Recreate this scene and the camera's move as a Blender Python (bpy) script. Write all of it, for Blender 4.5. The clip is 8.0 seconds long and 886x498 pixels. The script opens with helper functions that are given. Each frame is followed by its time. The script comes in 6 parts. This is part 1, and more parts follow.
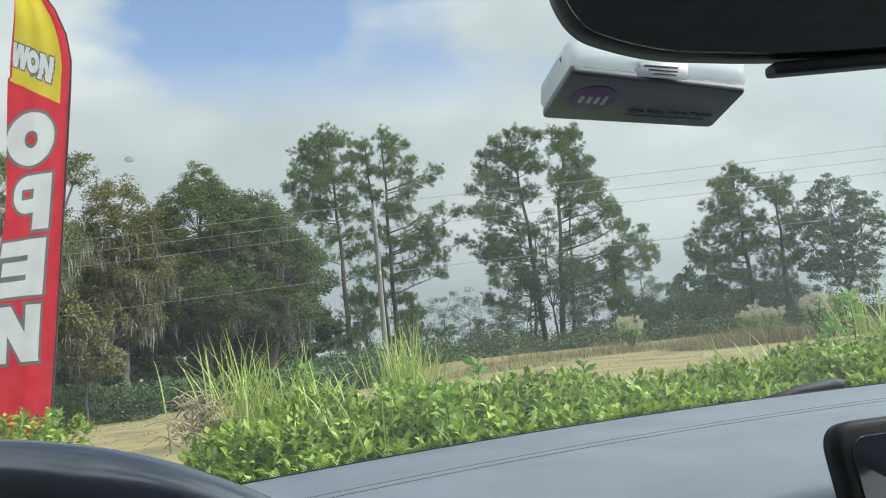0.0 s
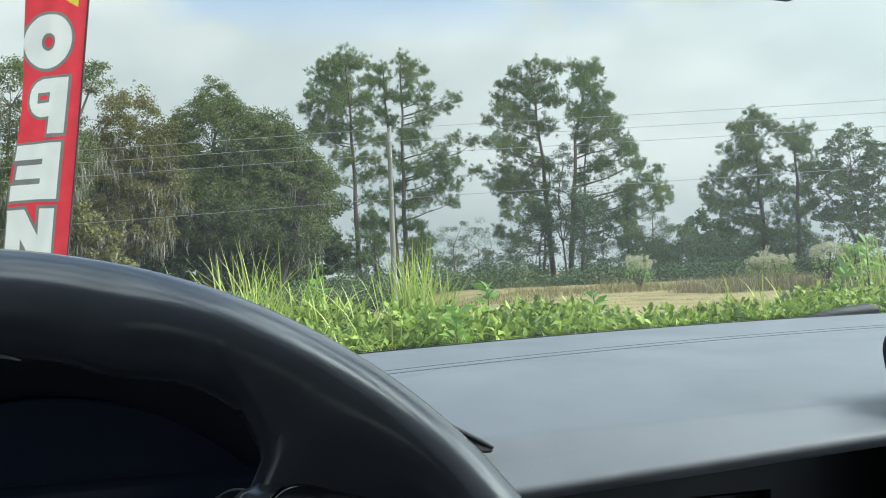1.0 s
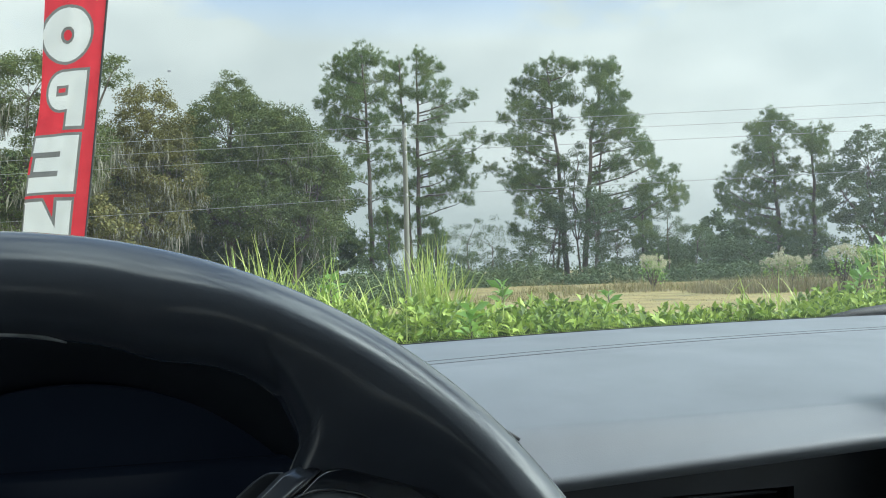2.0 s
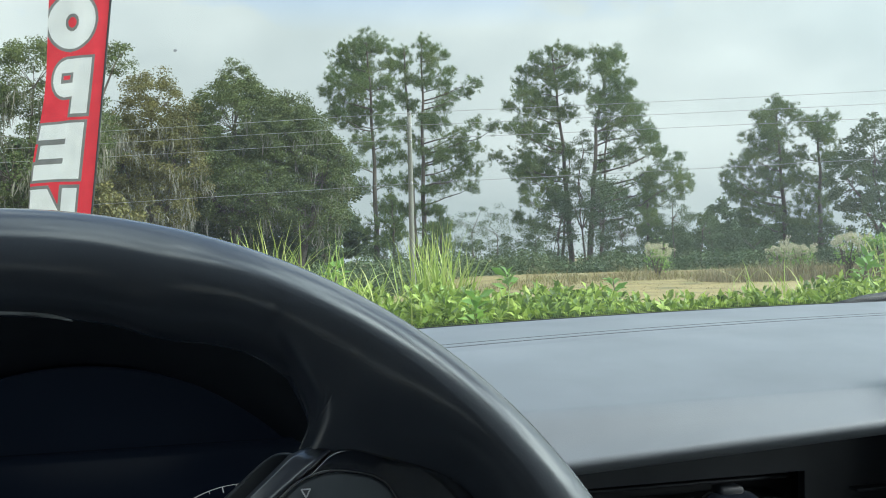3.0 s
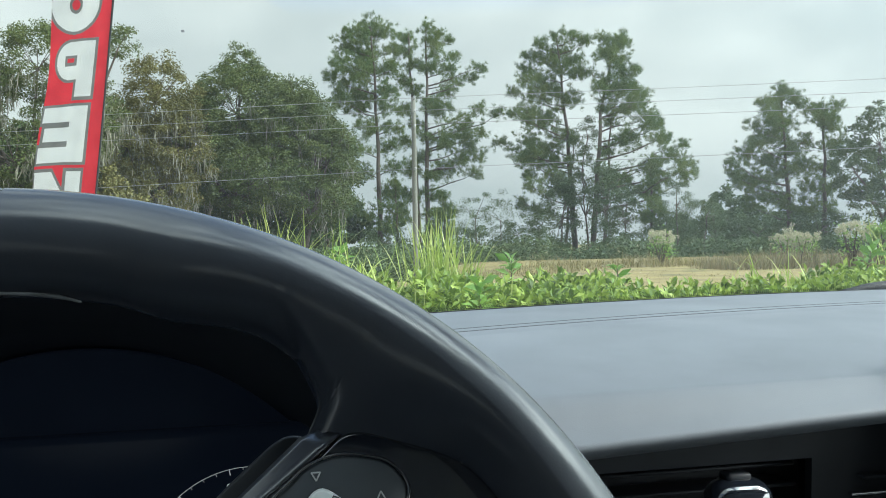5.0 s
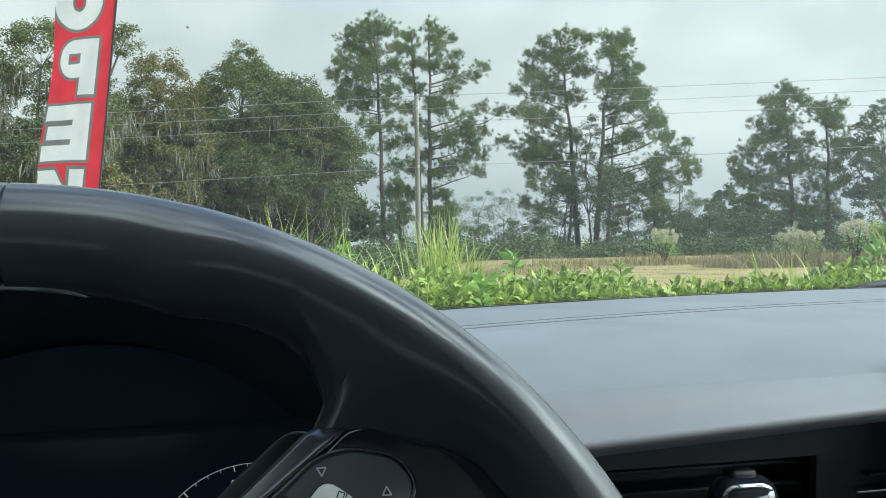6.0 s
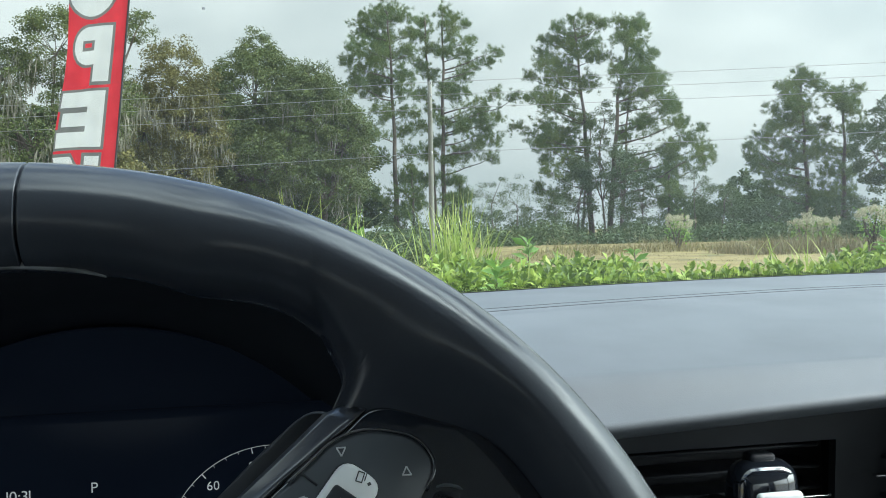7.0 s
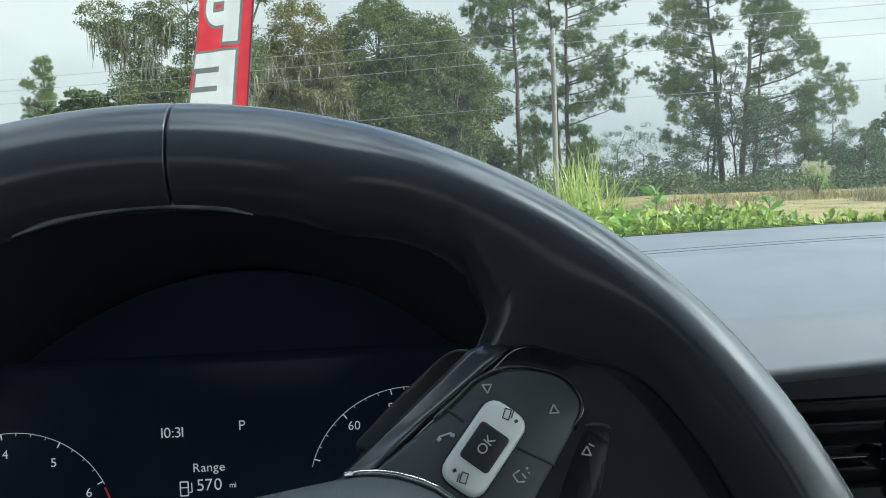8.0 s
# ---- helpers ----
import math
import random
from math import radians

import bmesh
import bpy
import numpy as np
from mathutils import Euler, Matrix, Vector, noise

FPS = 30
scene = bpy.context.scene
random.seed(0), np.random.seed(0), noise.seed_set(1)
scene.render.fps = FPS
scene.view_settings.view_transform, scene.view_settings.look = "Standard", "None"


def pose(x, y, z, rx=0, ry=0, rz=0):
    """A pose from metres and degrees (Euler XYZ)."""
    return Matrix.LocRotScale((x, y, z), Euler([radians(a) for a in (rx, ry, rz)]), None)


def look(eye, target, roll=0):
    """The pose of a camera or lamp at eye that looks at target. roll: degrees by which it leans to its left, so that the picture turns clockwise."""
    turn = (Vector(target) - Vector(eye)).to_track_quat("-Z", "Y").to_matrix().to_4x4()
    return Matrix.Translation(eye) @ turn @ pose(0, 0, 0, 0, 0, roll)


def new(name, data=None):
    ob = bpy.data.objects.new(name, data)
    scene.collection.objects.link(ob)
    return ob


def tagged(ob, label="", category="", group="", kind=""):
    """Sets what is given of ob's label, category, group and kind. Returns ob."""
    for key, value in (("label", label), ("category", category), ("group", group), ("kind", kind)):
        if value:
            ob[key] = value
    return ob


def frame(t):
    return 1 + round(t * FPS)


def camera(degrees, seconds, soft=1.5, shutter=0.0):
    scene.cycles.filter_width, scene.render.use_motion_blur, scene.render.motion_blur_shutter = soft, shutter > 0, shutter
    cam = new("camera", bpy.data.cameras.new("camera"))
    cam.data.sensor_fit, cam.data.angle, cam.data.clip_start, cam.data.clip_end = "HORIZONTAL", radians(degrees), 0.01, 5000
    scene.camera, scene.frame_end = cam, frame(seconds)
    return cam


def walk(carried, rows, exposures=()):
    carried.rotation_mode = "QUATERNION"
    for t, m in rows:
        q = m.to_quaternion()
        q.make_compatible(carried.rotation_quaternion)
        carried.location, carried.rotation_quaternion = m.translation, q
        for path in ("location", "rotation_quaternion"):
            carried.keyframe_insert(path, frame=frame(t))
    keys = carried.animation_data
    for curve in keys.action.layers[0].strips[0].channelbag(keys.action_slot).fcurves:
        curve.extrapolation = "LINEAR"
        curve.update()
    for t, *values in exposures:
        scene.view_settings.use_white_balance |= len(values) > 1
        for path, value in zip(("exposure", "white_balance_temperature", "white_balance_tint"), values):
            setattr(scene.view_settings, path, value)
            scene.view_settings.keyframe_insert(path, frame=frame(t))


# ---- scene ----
# x: the parked car's right, y: ahead of it, z: up
cam = camera(50.05, 8.0, 1.0)
PATH = [
    (0.0, pose(0.0193, -0.0425, 1.2304, 95.747, 5.426, -14.716)),
    (0.5, pose(0.0076, -0.0202, 1.2107, 92.901, 3.336, -14.599)),
    (1.0, pose(0.0078, -0.0052, 1.2029, 91.517, 2.221, -14.249)),
    (1.5, pose(0.0020, -0.0076, 1.2021, 91.496, 1.716, -13.760)),
    (3.0, pose(-0.0008, -0.0018, 1.1981, 90.662, 1.399, -13.154)),
    (3.5, pose(0.0000, 0.0000, 1.2000, 90.249, 1.287, -13.160)),
    (4.0, pose(-0.0004, 0.0010, 1.1993, 89.946, 1.220, -13.136)),
    (4.5, pose(-0.0016, 0.0008, 1.1983, 89.833, 1.113, -13.068)),
    (6.0, pose(-0.0033, 0.0017, 1.1966, 89.701, 0.977, -12.788)),
    (6.5, pose(-0.0032, 0.0003, 1.1972, 89.492, 0.920, -12.735)),
    (7.0, pose(-0.0046, 0.0039, 1.1947, 88.893, 1.028, -11.979)),
    (7.5, pose(-0.0026, 0.0074, 1.1957, 87.898, 1.348, -9.558)),
    (8.0, pose(-0.0091, 0.0110, 1.1899, 86.198, 1.970, -4.535)),
]
walk(cam, PATH, exposures=[(0.0, 0.0, 6430, 12), (0.3, 0.02, 6400, 11), (0.6, 0.10, 6370, 9), (1.0, 0.20, 6340, 8), (1.5, 0.22, 6320, 7), (3.0, 0.23, 6310, 7), (6.5, 0.26, 6290, 7), (8.0, 0.38, 6240, 7)])

# ---- light ----
world = bpy.data.worlds.new("sky")
scene.world = world
world.use_nodes = True
wt = world.node_tree
wn = wt.nodes
bg = wn["Background"]
sky = wn.new("ShaderNodeTexSky")
sky.sky_type = "NISHITA"
sky.sun_disc = False
sky.sun_elevation, sky.sun_rotation = radians(42), radians(107)
coord = wn.new("ShaderNodeTexCoord")
squash = wn.new("ShaderNodeMapping")
squash.inputs["Scale"].default_value = (1.0, 1.0, 2.2)
wt.links.new(coord.outputs["Generated"], squash.inputs[0])
puff = wn.new("ShaderNodeTexNoise")
puff.inputs["Scale"].default_value, puff.inputs["Detail"].default_value, puff.inputs["Roughness"].default_value = 3.2, 7.0, 0.52
shade = wn.new("ShaderNodeTexNoise")
shade.inputs["Scale"].default_value, shade.inputs["Detail"].default_value = 2.1, 5.0
for n in (puff, shade):
    wt.links.new(squash.outputs[0], n.inputs["Vector"])
cover = wn.new("ShaderNodeMapRange")
cover.inputs["From Min"].default_value, cover.inputs["From Max"].default_value = 0.37, 0.51

cloud = wn.new("ShaderNodeValToRGB")
cloud.color_ramp.elements[0].position, cloud.color_ramp.elements[0].color = 0.42, (0.60, 0.685, 0.695, 1)
cloud.color_ramp.elements[1].position, cloud.color_ramp.elements[1].color = 0.60, (0.875, 0.955, 0.94, 1)
wt.links.new(shade.outputs["Fac"], cloud.inputs["Fac"])
bright = wn.new("ShaderNodeVectorMath")
bright.operation = "SCALE"
bright.inputs["Scale"].default_value = 9.0
wt.links.new(cloud.outputs["Color"], bright.inputs[0])
# an overcast sky is brighter overhead than at the horizon
split = wn.new("ShaderNodeSeparateXYZ")
wt.links.new(coord.outputs["Generated"], split.inputs[0])
rise = wn.new("ShaderNodeMapRange")
rise.inputs["From Min"].default_value, rise.inputs["From Max"].default_value = 0.0, 1.0
rise.inputs["To Min"].default_value, rise.inputs["To Max"].default_value = 8.0, 17.0
curve = wn.new("ShaderNodeMath")
curve.operation, curve.use_clamp = "POWER", True
curve.inputs[1].default_value = 1.7
wt.links.new(split.outputs["Z"], curve.inputs[0])
wt.links.new(curve.outputs[0], rise.inputs["Value"])
# the cloud glows round the veiled sun
facing = wn.new("ShaderNodeVectorMath")
facing.operation = "DOT_PRODUCT"
facing.inputs[1].default_value = (0.711, -0.217, 0.669)
wt.links.new(coord.outputs["Generated"], facing.inputs[0])
near_sun = wn.new("ShaderNodeMath")
near_sun.operation, near_sun.use_clamp = "MULTIPLY_ADD", True
near_sun.inputs[1].default_value, near_sun.inputs[2].default_value = 0.5, 0.5
wt.links.new(facing.outputs["Value"], near_sun.inputs[0])
focus = wn.new("ShaderNodeMath")
focus.operation = "POWER"
focus.inputs[1].default_value = 10.0
wt.links.new(near_sun.outputs[0], focus.inputs[0])
halo = wn.new("ShaderNodeMath")
halo.operation = "MULTIPLY_ADD"
halo.inputs[1].default_value, halo.inputs[2].default_value = 12.0, 0.93
wt.links.new(focus.outputs[0], halo.inputs[0])
lift = wn.new("ShaderNodeMath")
lift.operation = "MULTIPLY"
wt.links.new(halo.outputs[0], lift.inputs[0])
wt.links.new(rise.outputs[0], lift.inputs[1])
wt.links.new(lift.outputs[0], bright.inputs["Scale"])
blend = wn.new("ShaderNodeMix")
blend.data_type = "RGBA"
# more clear gaps overhead
thin = wn.new("ShaderNodeMapRange")
thin.inputs["From Min"].default_value, thin.inputs["From Max"].default_value = 0.42, 0.75
thin.inputs["To Min"].default_value, thin.inputs["To Max"].default_value = 0.0, 0.065
wt.links.new(split.outputs["Z"], thin.inputs["Value"])
less = wn.new("ShaderNodeMath")
less.operation = "SUBTRACT"
wt.links.new(puff.outputs["Fac"], less.inputs[0])
wt.links.new(thin.outputs[0], less.inputs[1])
# a thin spot in the cloud, low ahead of the car
spot = wn.new("ShaderNodeVectorMath")
spot.operation = "DOT_PRODUCT"
spot.inputs[1].default_value = (0.040, 0.948, 0.316)
wt.links.new(coord.outputs["Generated"], spot.inputs[0])
hole = wn.new("ShaderNodeMapRange")
hole.interpolation_type = "SMOOTHSTEP"
hole.inputs["From Min"].default_value, hole.inputs["From Max"].default_value = 0.989, 0.999
hole.inputs["To Min"].default_value, hole.inputs["To Max"].default_value = 0.0, 0.12
wt.links.new(spot.outputs["Value"], hole.inputs["Value"])
torn = wn.new("ShaderNodeMath")
torn.operation = "SUBTRACT"
wt.links.new(less.outputs[0], torn.inputs[0])
wt.links.new(hole.outputs[0], torn.inputs[1])
wt.links.new(torn.outputs[0], cover.inputs["Value"])
# no clear gaps low over the horizon
bank = wn.new("ShaderNodeMapRange")
bank.inputs["From Min"].default_value, bank.inputs["From Max"].default_value = 0.235, 0.31
bank.inputs["To Min"].default_value, bank.inputs["To Max"].default_value = 1.0, 0.0
wt.links.new(split.outputs["Z"], bank.inputs["Value"])
fuller = wn.new("ShaderNodeMath")
fuller.operation = "MAXIMUM"
wt.links.new(cover.outputs[0], fuller.inputs[0])
wt.links.new(bank.outputs[0], fuller.inputs[1])
wt.links.new(fuller.outputs[0], blend.inputs["Factor"])
clear = wn.new("ShaderNodeVectorMath")
clear.operation = "SCALE"
clear.inputs["Scale"].default_value = 1.9
wt.links.new(sky.outputs[0], clear.inputs[0])
wt.links.new(clear.outputs[0], blend.inputs["A"])
wt.links.new(bright.outputs[0], blend.inputs["B"])
wt.links.new(blend.outputs["Result"], bg.inputs["Color"])
bg.inputs["Strength"].default_value = 0.10

sun = new("sun", bpy.data.lights.new("sun", "SUN"))
sun.data.energy, sun.data.angle, sun.data.color = 2.5, radians(12), (1.0, 0.96, 0.9)
sun.matrix_world = look((0, 0, 40), (-28.44, 8.68, 13.24))


# ---- materials ----
def mat(name, colours, rough=0.6, metal=0.0, scale=8.0, detail=4.0, bump=0.0, bump_scale=60.0, island=0.0, through_light=0.0,
        emit=0.0, coat=0.0, coat_rough=0.04, spec=0.5, voronoi=False, stretch=None, wear=0.0, sheen=0.0):
    """Colours blended by noise and, with island, by piece; fine relief by bump."""
    m = bpy.data.materials.new(name)
    m.use_nodes = True
    t = m.node_tree
    n = t.nodes
    b = n["Principled BSDF"]
    b.inputs["Metallic"].default_value = metal
    b.inputs["Roughness"].default_value = rough
    b.inputs["Specular IOR Level"].default_value = spec
    b.inputs["Coat Weight"].default_value = coat
    b.inputs["Sheen Weight"].default_value = sheen
    b.inputs["Sheen Roughness"].default_value = 0.35
    b.inputs["Coat Roughness"].default_value = coat_rough
    co = n.new("ShaderNodeTexCoord")
    src = co.outputs["Object"]
    if stretch:
        mp = n.new("ShaderNodeMapping")
        mp.inputs["Scale"].default_value = stretch
        t.links.new(src, mp.inputs[0])
        src = mp.outputs[0]
    nz = n.new("ShaderNodeTexNoise")
    nz.inputs["Scale"].default_value, nz.inputs["Detail"].default_value = scale, detail
    t.links.new(src, nz.inputs["Vector"])
    fac = nz.outputs["Fac"]
    if island:
        geo = n.new("ShaderNodeNewGeometry")
        mx = n.new("ShaderNodeMix")
        mx.inputs["Factor"].default_value = island
        t.links.new(fac, mx.inputs["A"])
        t.links.new(geo.outputs["Random Per Island"], mx.inputs["B"])
        fac = mx.outputs["Result"]
    ramp = n.new("ShaderNodeValToRGB")
    els = ramp.color_ramp.elements
    lo, hi = (0.1, 0.9) if island else (0.32, 0.68)
    while len(els) < len(colours):
        els.new(0.5)
    for i, c in enumerate(colours):
        els[i].position = lo + (hi - lo) * i / max(1, len(colours) - 1)
        els[i].color = (*c, 1)
    t.links.new(fac, ramp.inputs["Fac"])
    t.links.new(ramp.outputs["Color"], b.inputs["Base Color"])
    if wear:
        wz = n.new("ShaderNodeTexNoise")
        wz.inputs["Scale"].default_value, wz.inputs["Detail"].default_value = scale * 0.37, 6.0
        t.links.new(src, wz.inputs["Vector"])
        wr = n.new("ShaderNodeMapRange")
        wr.inputs["From Min"].default_value, wr.inputs["From Max"].default_value = 0.3, 0.7
        wr.inputs["To Min"].default_value, wr.inputs["To Max"].default_value = max(0.02, rough - wear), min(1.0, rough + wear)
        t.links.new(wz.outputs["Fac"], wr.inputs["Value"])
        t.links.new(wr.outputs[0], b.inputs["Roughness"])
    if bump:
        if voronoi:
            bz = n.new("ShaderNodeTexVoronoi")
            bz.inputs["Scale"].default_value = bump_scale
            out = bz.outputs["Distance"]
        else:
            bz = n.new("ShaderNodeTexNoise")
            bz.inputs["Scale"].default_value, bz.inputs["Detail"].default_value = bump_scale, 3.0
            out = bz.outputs["Fac"]
        t.links.new(src, bz.inputs["Vector"])
        bp = n.new("ShaderNodeBump")
        bp.inputs["Strength"].default_value = bump
        bp.inputs["Distance"].default_value = 0.4 / bump_scale
        t.links.new(out, bp.inputs["Height"])
        t.links.new(bp.outputs[0], b.inputs["Normal"])
    if emit:
        t.links.new(ramp.outputs["Color"], b.inputs["Emission Color"])
        b.inputs["Emission Strength"].default_value = emit
    if through_light:
        tl = n.new("ShaderNodeBsdfTranslucent")
        t.links.new(ramp.outputs["Color"], tl.inputs["Color"])
        ms = n.new("ShaderNodeMixShader")
        ms.inputs[0].default_value = through_light
        t.links.new(b.outputs[0], ms.inputs[1])
        t.links.new(tl.outputs[0], ms.inputs[2])
        t.links.new(ms.outputs[0], n["Material Output"].inputs[0])
    return m


def glass_mat():
    m = bpy.data.materials.new("windscreen_glass")
    m.use_nodes = True
    t = m.node_tree
    n = t.nodes
    n.remove(n["Principled BSDF"])
    tr, gl, lw, pw, ad, mx = (n.new(k) for k in ("ShaderNodeBsdfTransparent", "ShaderNodeBsdfGlossy", "ShaderNodeLayerWeight", "ShaderNodeMath", "ShaderNodeMath", "ShaderNodeMixShader"))
    tr.inputs[0].default_value = (0.980, 0.992, 0.985, 1)
    gl.inputs["Roughness"].default_value = 0.0
    # gloss of one side of a pane, by the angle
    lw.inputs["Blend"].default_value = 0.5
    pw.operation, pw.inputs[1].default_value = "POWER", 4.0
    ad.operation, ad.inputs[1].default_value, ad.inputs[2].default_value = "MULTIPLY_ADD", 0.55, 0.022
    t.links.new(lw.outputs["Facing"], pw.inputs[0])
    t.links.new(pw.outputs[0], ad.inputs[0])
    t.links.new(ad.outputs[0], mx.inputs[0])
    t.links.new(tr.outputs[0], mx.inputs[1])
    t.links.new(gl.outputs[0], mx.inputs[2])
    # a faint uneven scatter added to the glass veils the view with haze
    du, dm, dn, dr = (n.new(k) for k in ("ShaderNodeBsdfTranslucent", "ShaderNodeMixShader", "ShaderNodeTexNoise", "ShaderNodeMapRange"))
    du.inputs[0].default_value = (0.86, 0.92, 0.95, 1)
    dn.inputs["Scale"].default_value, dn.inputs["Detail"].default_value = 9.0, 5.0
    dr.inputs["To Min"].default_value, dr.inputs["To Max"].default_value = 0.004, 0.008
    t.links.new(dn.outputs["Fac"], dr.inputs["Value"])
    t.links.new(dr.outputs[0], dm.inputs[0])
    t.links.new(mx.outputs[0], dm.inputs[1])
    t.links.new(du.outputs[0], dm.inputs[2])
    t.links.new(dm.outputs[0], n["Material Output"].inputs[0])
    return m


LEATHER = mat("black_leather", [(0.022, 0.028, 0.040), (0.030, 0.038, 0.053)], 0.55, scale=30, bump=0.05, bump_scale=1100, voronoi=True, wear=0.05, spec=0.4, coat=1.0, coat_rough=0.20)
SATIN = mat("satin_black", [(0.030, 0.036, 0.052), (0.038, 0.045, 0.064)], 0.30, scale=30, coat=1.0, coat_rough=0.22, wear=0.03, spec=1.0)
# pale grey standing in for the highlight along the rim's inner edge
RIMGLINT = mat("rim_highlight", [(0.10, 0.11, 0.12), (0.26, 0.28, 0.30)], 0.5, scale=90, bump=0.3, bump_scale=700)
DASH = mat("grey_soft_plastic", [(0.112, 0.125, 0.142), (0.138, 0.153, 0.173)], 0.55, scale=14, bump=0.15, bump_scale=1300, voronoi=True, wear=0.05, spec=0.45)
BLACK = mat("black_plastic", [(0.020, 0.024, 0.031), (0.027, 0.032, 0.040)], 0.5, scale=40, bump=0.1, bump_scale=800)
GLOSS = mat("piano_black", [(0.010, 0.013, 0.020), (0.014, 0.018, 0.026)], 0.10, scale=30, coat=1.0, wear=0.03, spec=1.0)
BUTTON = mat("grey_button", [(0.060, 0.070, 0.082), (0.074, 0.085, 0.098)], 0.42, scale=60, bump=0.08, bump_scale=1500)
SILVER = mat("satin_silver", [(0.82, 0.86, 0.86), (0.88, 0.91, 0.91)], 0.30, metal=0.1, scale=60, wear=0.06)
CHROME = mat("chrome", [(0.7, 0.71, 0.72), (0.8, 0.8, 0.8)], 0.12, metal=1.0, scale=30)
PRINT = mat("white_print", [(0.48, 0.50, 0.52), (0.58, 0.60, 0.62)], 0.5, scale=90)
DARKPRINT = mat("dark_print", [(0.05, 0.06, 0.06), (0.07, 0.08, 0.08)], 0.5, scale=90)
SCREEN = mat("cluster_screen", [(0.009, 0.014, 0.026), (0.011, 0.017, 0.030)], 0.22, scale=20, emit=0.11, spec=0.12)
GLOW = mat("display_glow", [(0.62, 0.66, 0.68), (0.70, 0.73, 0.74)], 0.5, scale=20, emit=0.30)
REDGLOW = mat("red_display_glow", [(0.35, 0.03, 0.04), (0.4, 0.04, 0.05)], 0.5, scale=20, emit=0.2)
THREAD = mat("dark_thread", [(0.018, 0.020, 0.022), (0.028, 0.030, 0.033)], 0.7, scale=400)
CLOTH = mat("grey_headliner", [(0.44, 0.45, 0.45), (0.52, 0.53, 0.53)], 0.95, scale=20, bump=0.2, bump_scale=700)
MIRROR = mat("mirror_glass", [(0.22, 0.25, 0.27), (0.25, 0.28, 0.30)], 0.02, metal=1.0, scale=4)
# white plastic darkened in its colour for the shade on the underside
SHADEBOX = mat("shaded_white_plastic", [(0.060, 0.066, 0.070), (0.080, 0.086, 0.090)], 0.42, scale=25, bump=0.05, bump_scale=500)
WHITEBOX = mat("white_plastic", [(0.66, 0.69, 0.70), (0.74, 0.77, 0.78)], 0.42, scale=25, bump=0.05, bump_scale=500, through_light=0.65)
PURPLE = mat("purple_print", [(0.075, 0.012, 0.11), (0.10, 0.02, 0.14)], 0.45, scale=60)
LABEL = mat("clear_label", [(0.42, 0.44, 0.45), (0.50, 0.52, 0.53)], 0.3, scale=60)
GLASS = glass_mat()
FRIT = mat("black_enamel", [(0.006, 0.006, 0.007), (0.01, 0.01, 0.011)], 0.6, scale=50, spec=0.25)
DIRT = mat("dried_dirt", [(0.26, 0.27, 0.275), (0.38, 0.39, 0.395)], 0.9, scale=300, through_light=0.6)
RED = mat("red_polyester", [(0.60, 0.022, 0.040), (0.72, 0.035, 0.055)], 0.75, scale=5, bump=0.15, bump_scale=300, through_light=0.45)
YELLOW = mat("yellow_polyester", [(0.66, 0.52, 0.03), (0.74, 0.60, 0.05)], 0.75, scale=5, bump=0.15, bump_scale=300, through_light=0.45)
WHITE = mat("white_polyester", [(0.66, 0.67, 0.69), (0.76, 0.77, 0.79)], 0.75, scale=5, bump=0.15, bump_scale=300, through_light=0.4)
GREYCLOTH = mat("grey_polyester", [(0.15, 0.15, 0.15), (0.2, 0.2, 0.2)], 0.8, scale=5, through_light=0.3)
BLACKCLOTH = mat("black_polyester", [(0.012, 0.012, 0.014), (0.022, 0.022, 0.024)], 0.8, scale=9)
HEDGELEAF = mat("hedge_leaf", [(0.046, 0.072, 0.014), (0.140, 0.220, 0.033), (0.285, 0.385, 0.058), (0.45, 0.53, 0.12)], 0.52, spec=0.35, scale=3.0, island=0.6, through_light=0.3)
GRASSLEAF = mat("grass_blade", [(0.19, 0.29, 0.045), (0.33, 0.42, 0.08), (0.47, 0.49, 0.16)], 0.5, scale=3.0, island=0.7, through_light=0.35)
WEEDLEAF = mat("weed_leaf", [(0.10, 0.21, 0.035), (0.20, 0.36, 0.06), (0.30, 0.45, 0.10)], 0.45, scale=3.0, island=0.6, through_light=0.35)
TWIG = mat("dead_twig", [(0.26, 0.195, 0.13), (0.42, 0.33, 0.235)], 0.85, scale=20, island=0.5)
STEM = mat("shrub_stem", [(0.05, 0.04, 0.025), (0.10, 0.08, 0.05)], 0.85, scale=20)
BARK = mat("pine_bark", [(0.055, 0.045, 0.038), (0.13, 0.105, 0.085)], 0.9, scale=2.5, bump=0.5, bump_scale=9, stretch=(1, 1, 0.25))
NEEDLE = mat("pine_needle", [(0.050, 0.090, 0.040), (0.105, 0.158, 0.056), (0.225, 0.235, 0.078)], 0.75, scale=0.5, island=0.38, through_light=0.2, spec=0.15)
OAKLEAF = mat("oak_leaf", [(0.052, 0.075, 0.034), (0.098, 0.128, 0.048), (0.190, 0.205, 0.070)], 0.75, scale=0.35, island=0.38, through_light=0.2, spec=0.15)
OLIVELEAF = mat("turning_leaf", [(0.078, 0.085, 0.036), (0.145, 0.140, 0.052), (0.24, 0.205, 0.085)], 0.75, scale=0.35, island=0.38, through_light=0.25, spec=0.15)
BLUELEAF = mat("shade_leaf", [(0.056, 0.086, 0.046), (0.098, 0.136, 0.068), (0.155, 0.180, 0.080)], 0.8, scale=0.3, island=0.25, through_light=0.15, spec=0.1)
MOSS = mat("hanging_moss", [(0.14, 0.140, 0.105), (0.22, 0.215, 0.165), (0.31, 0.29, 0.23)], 0.95, scale=1.0, island=0.7, through_light=0.2)
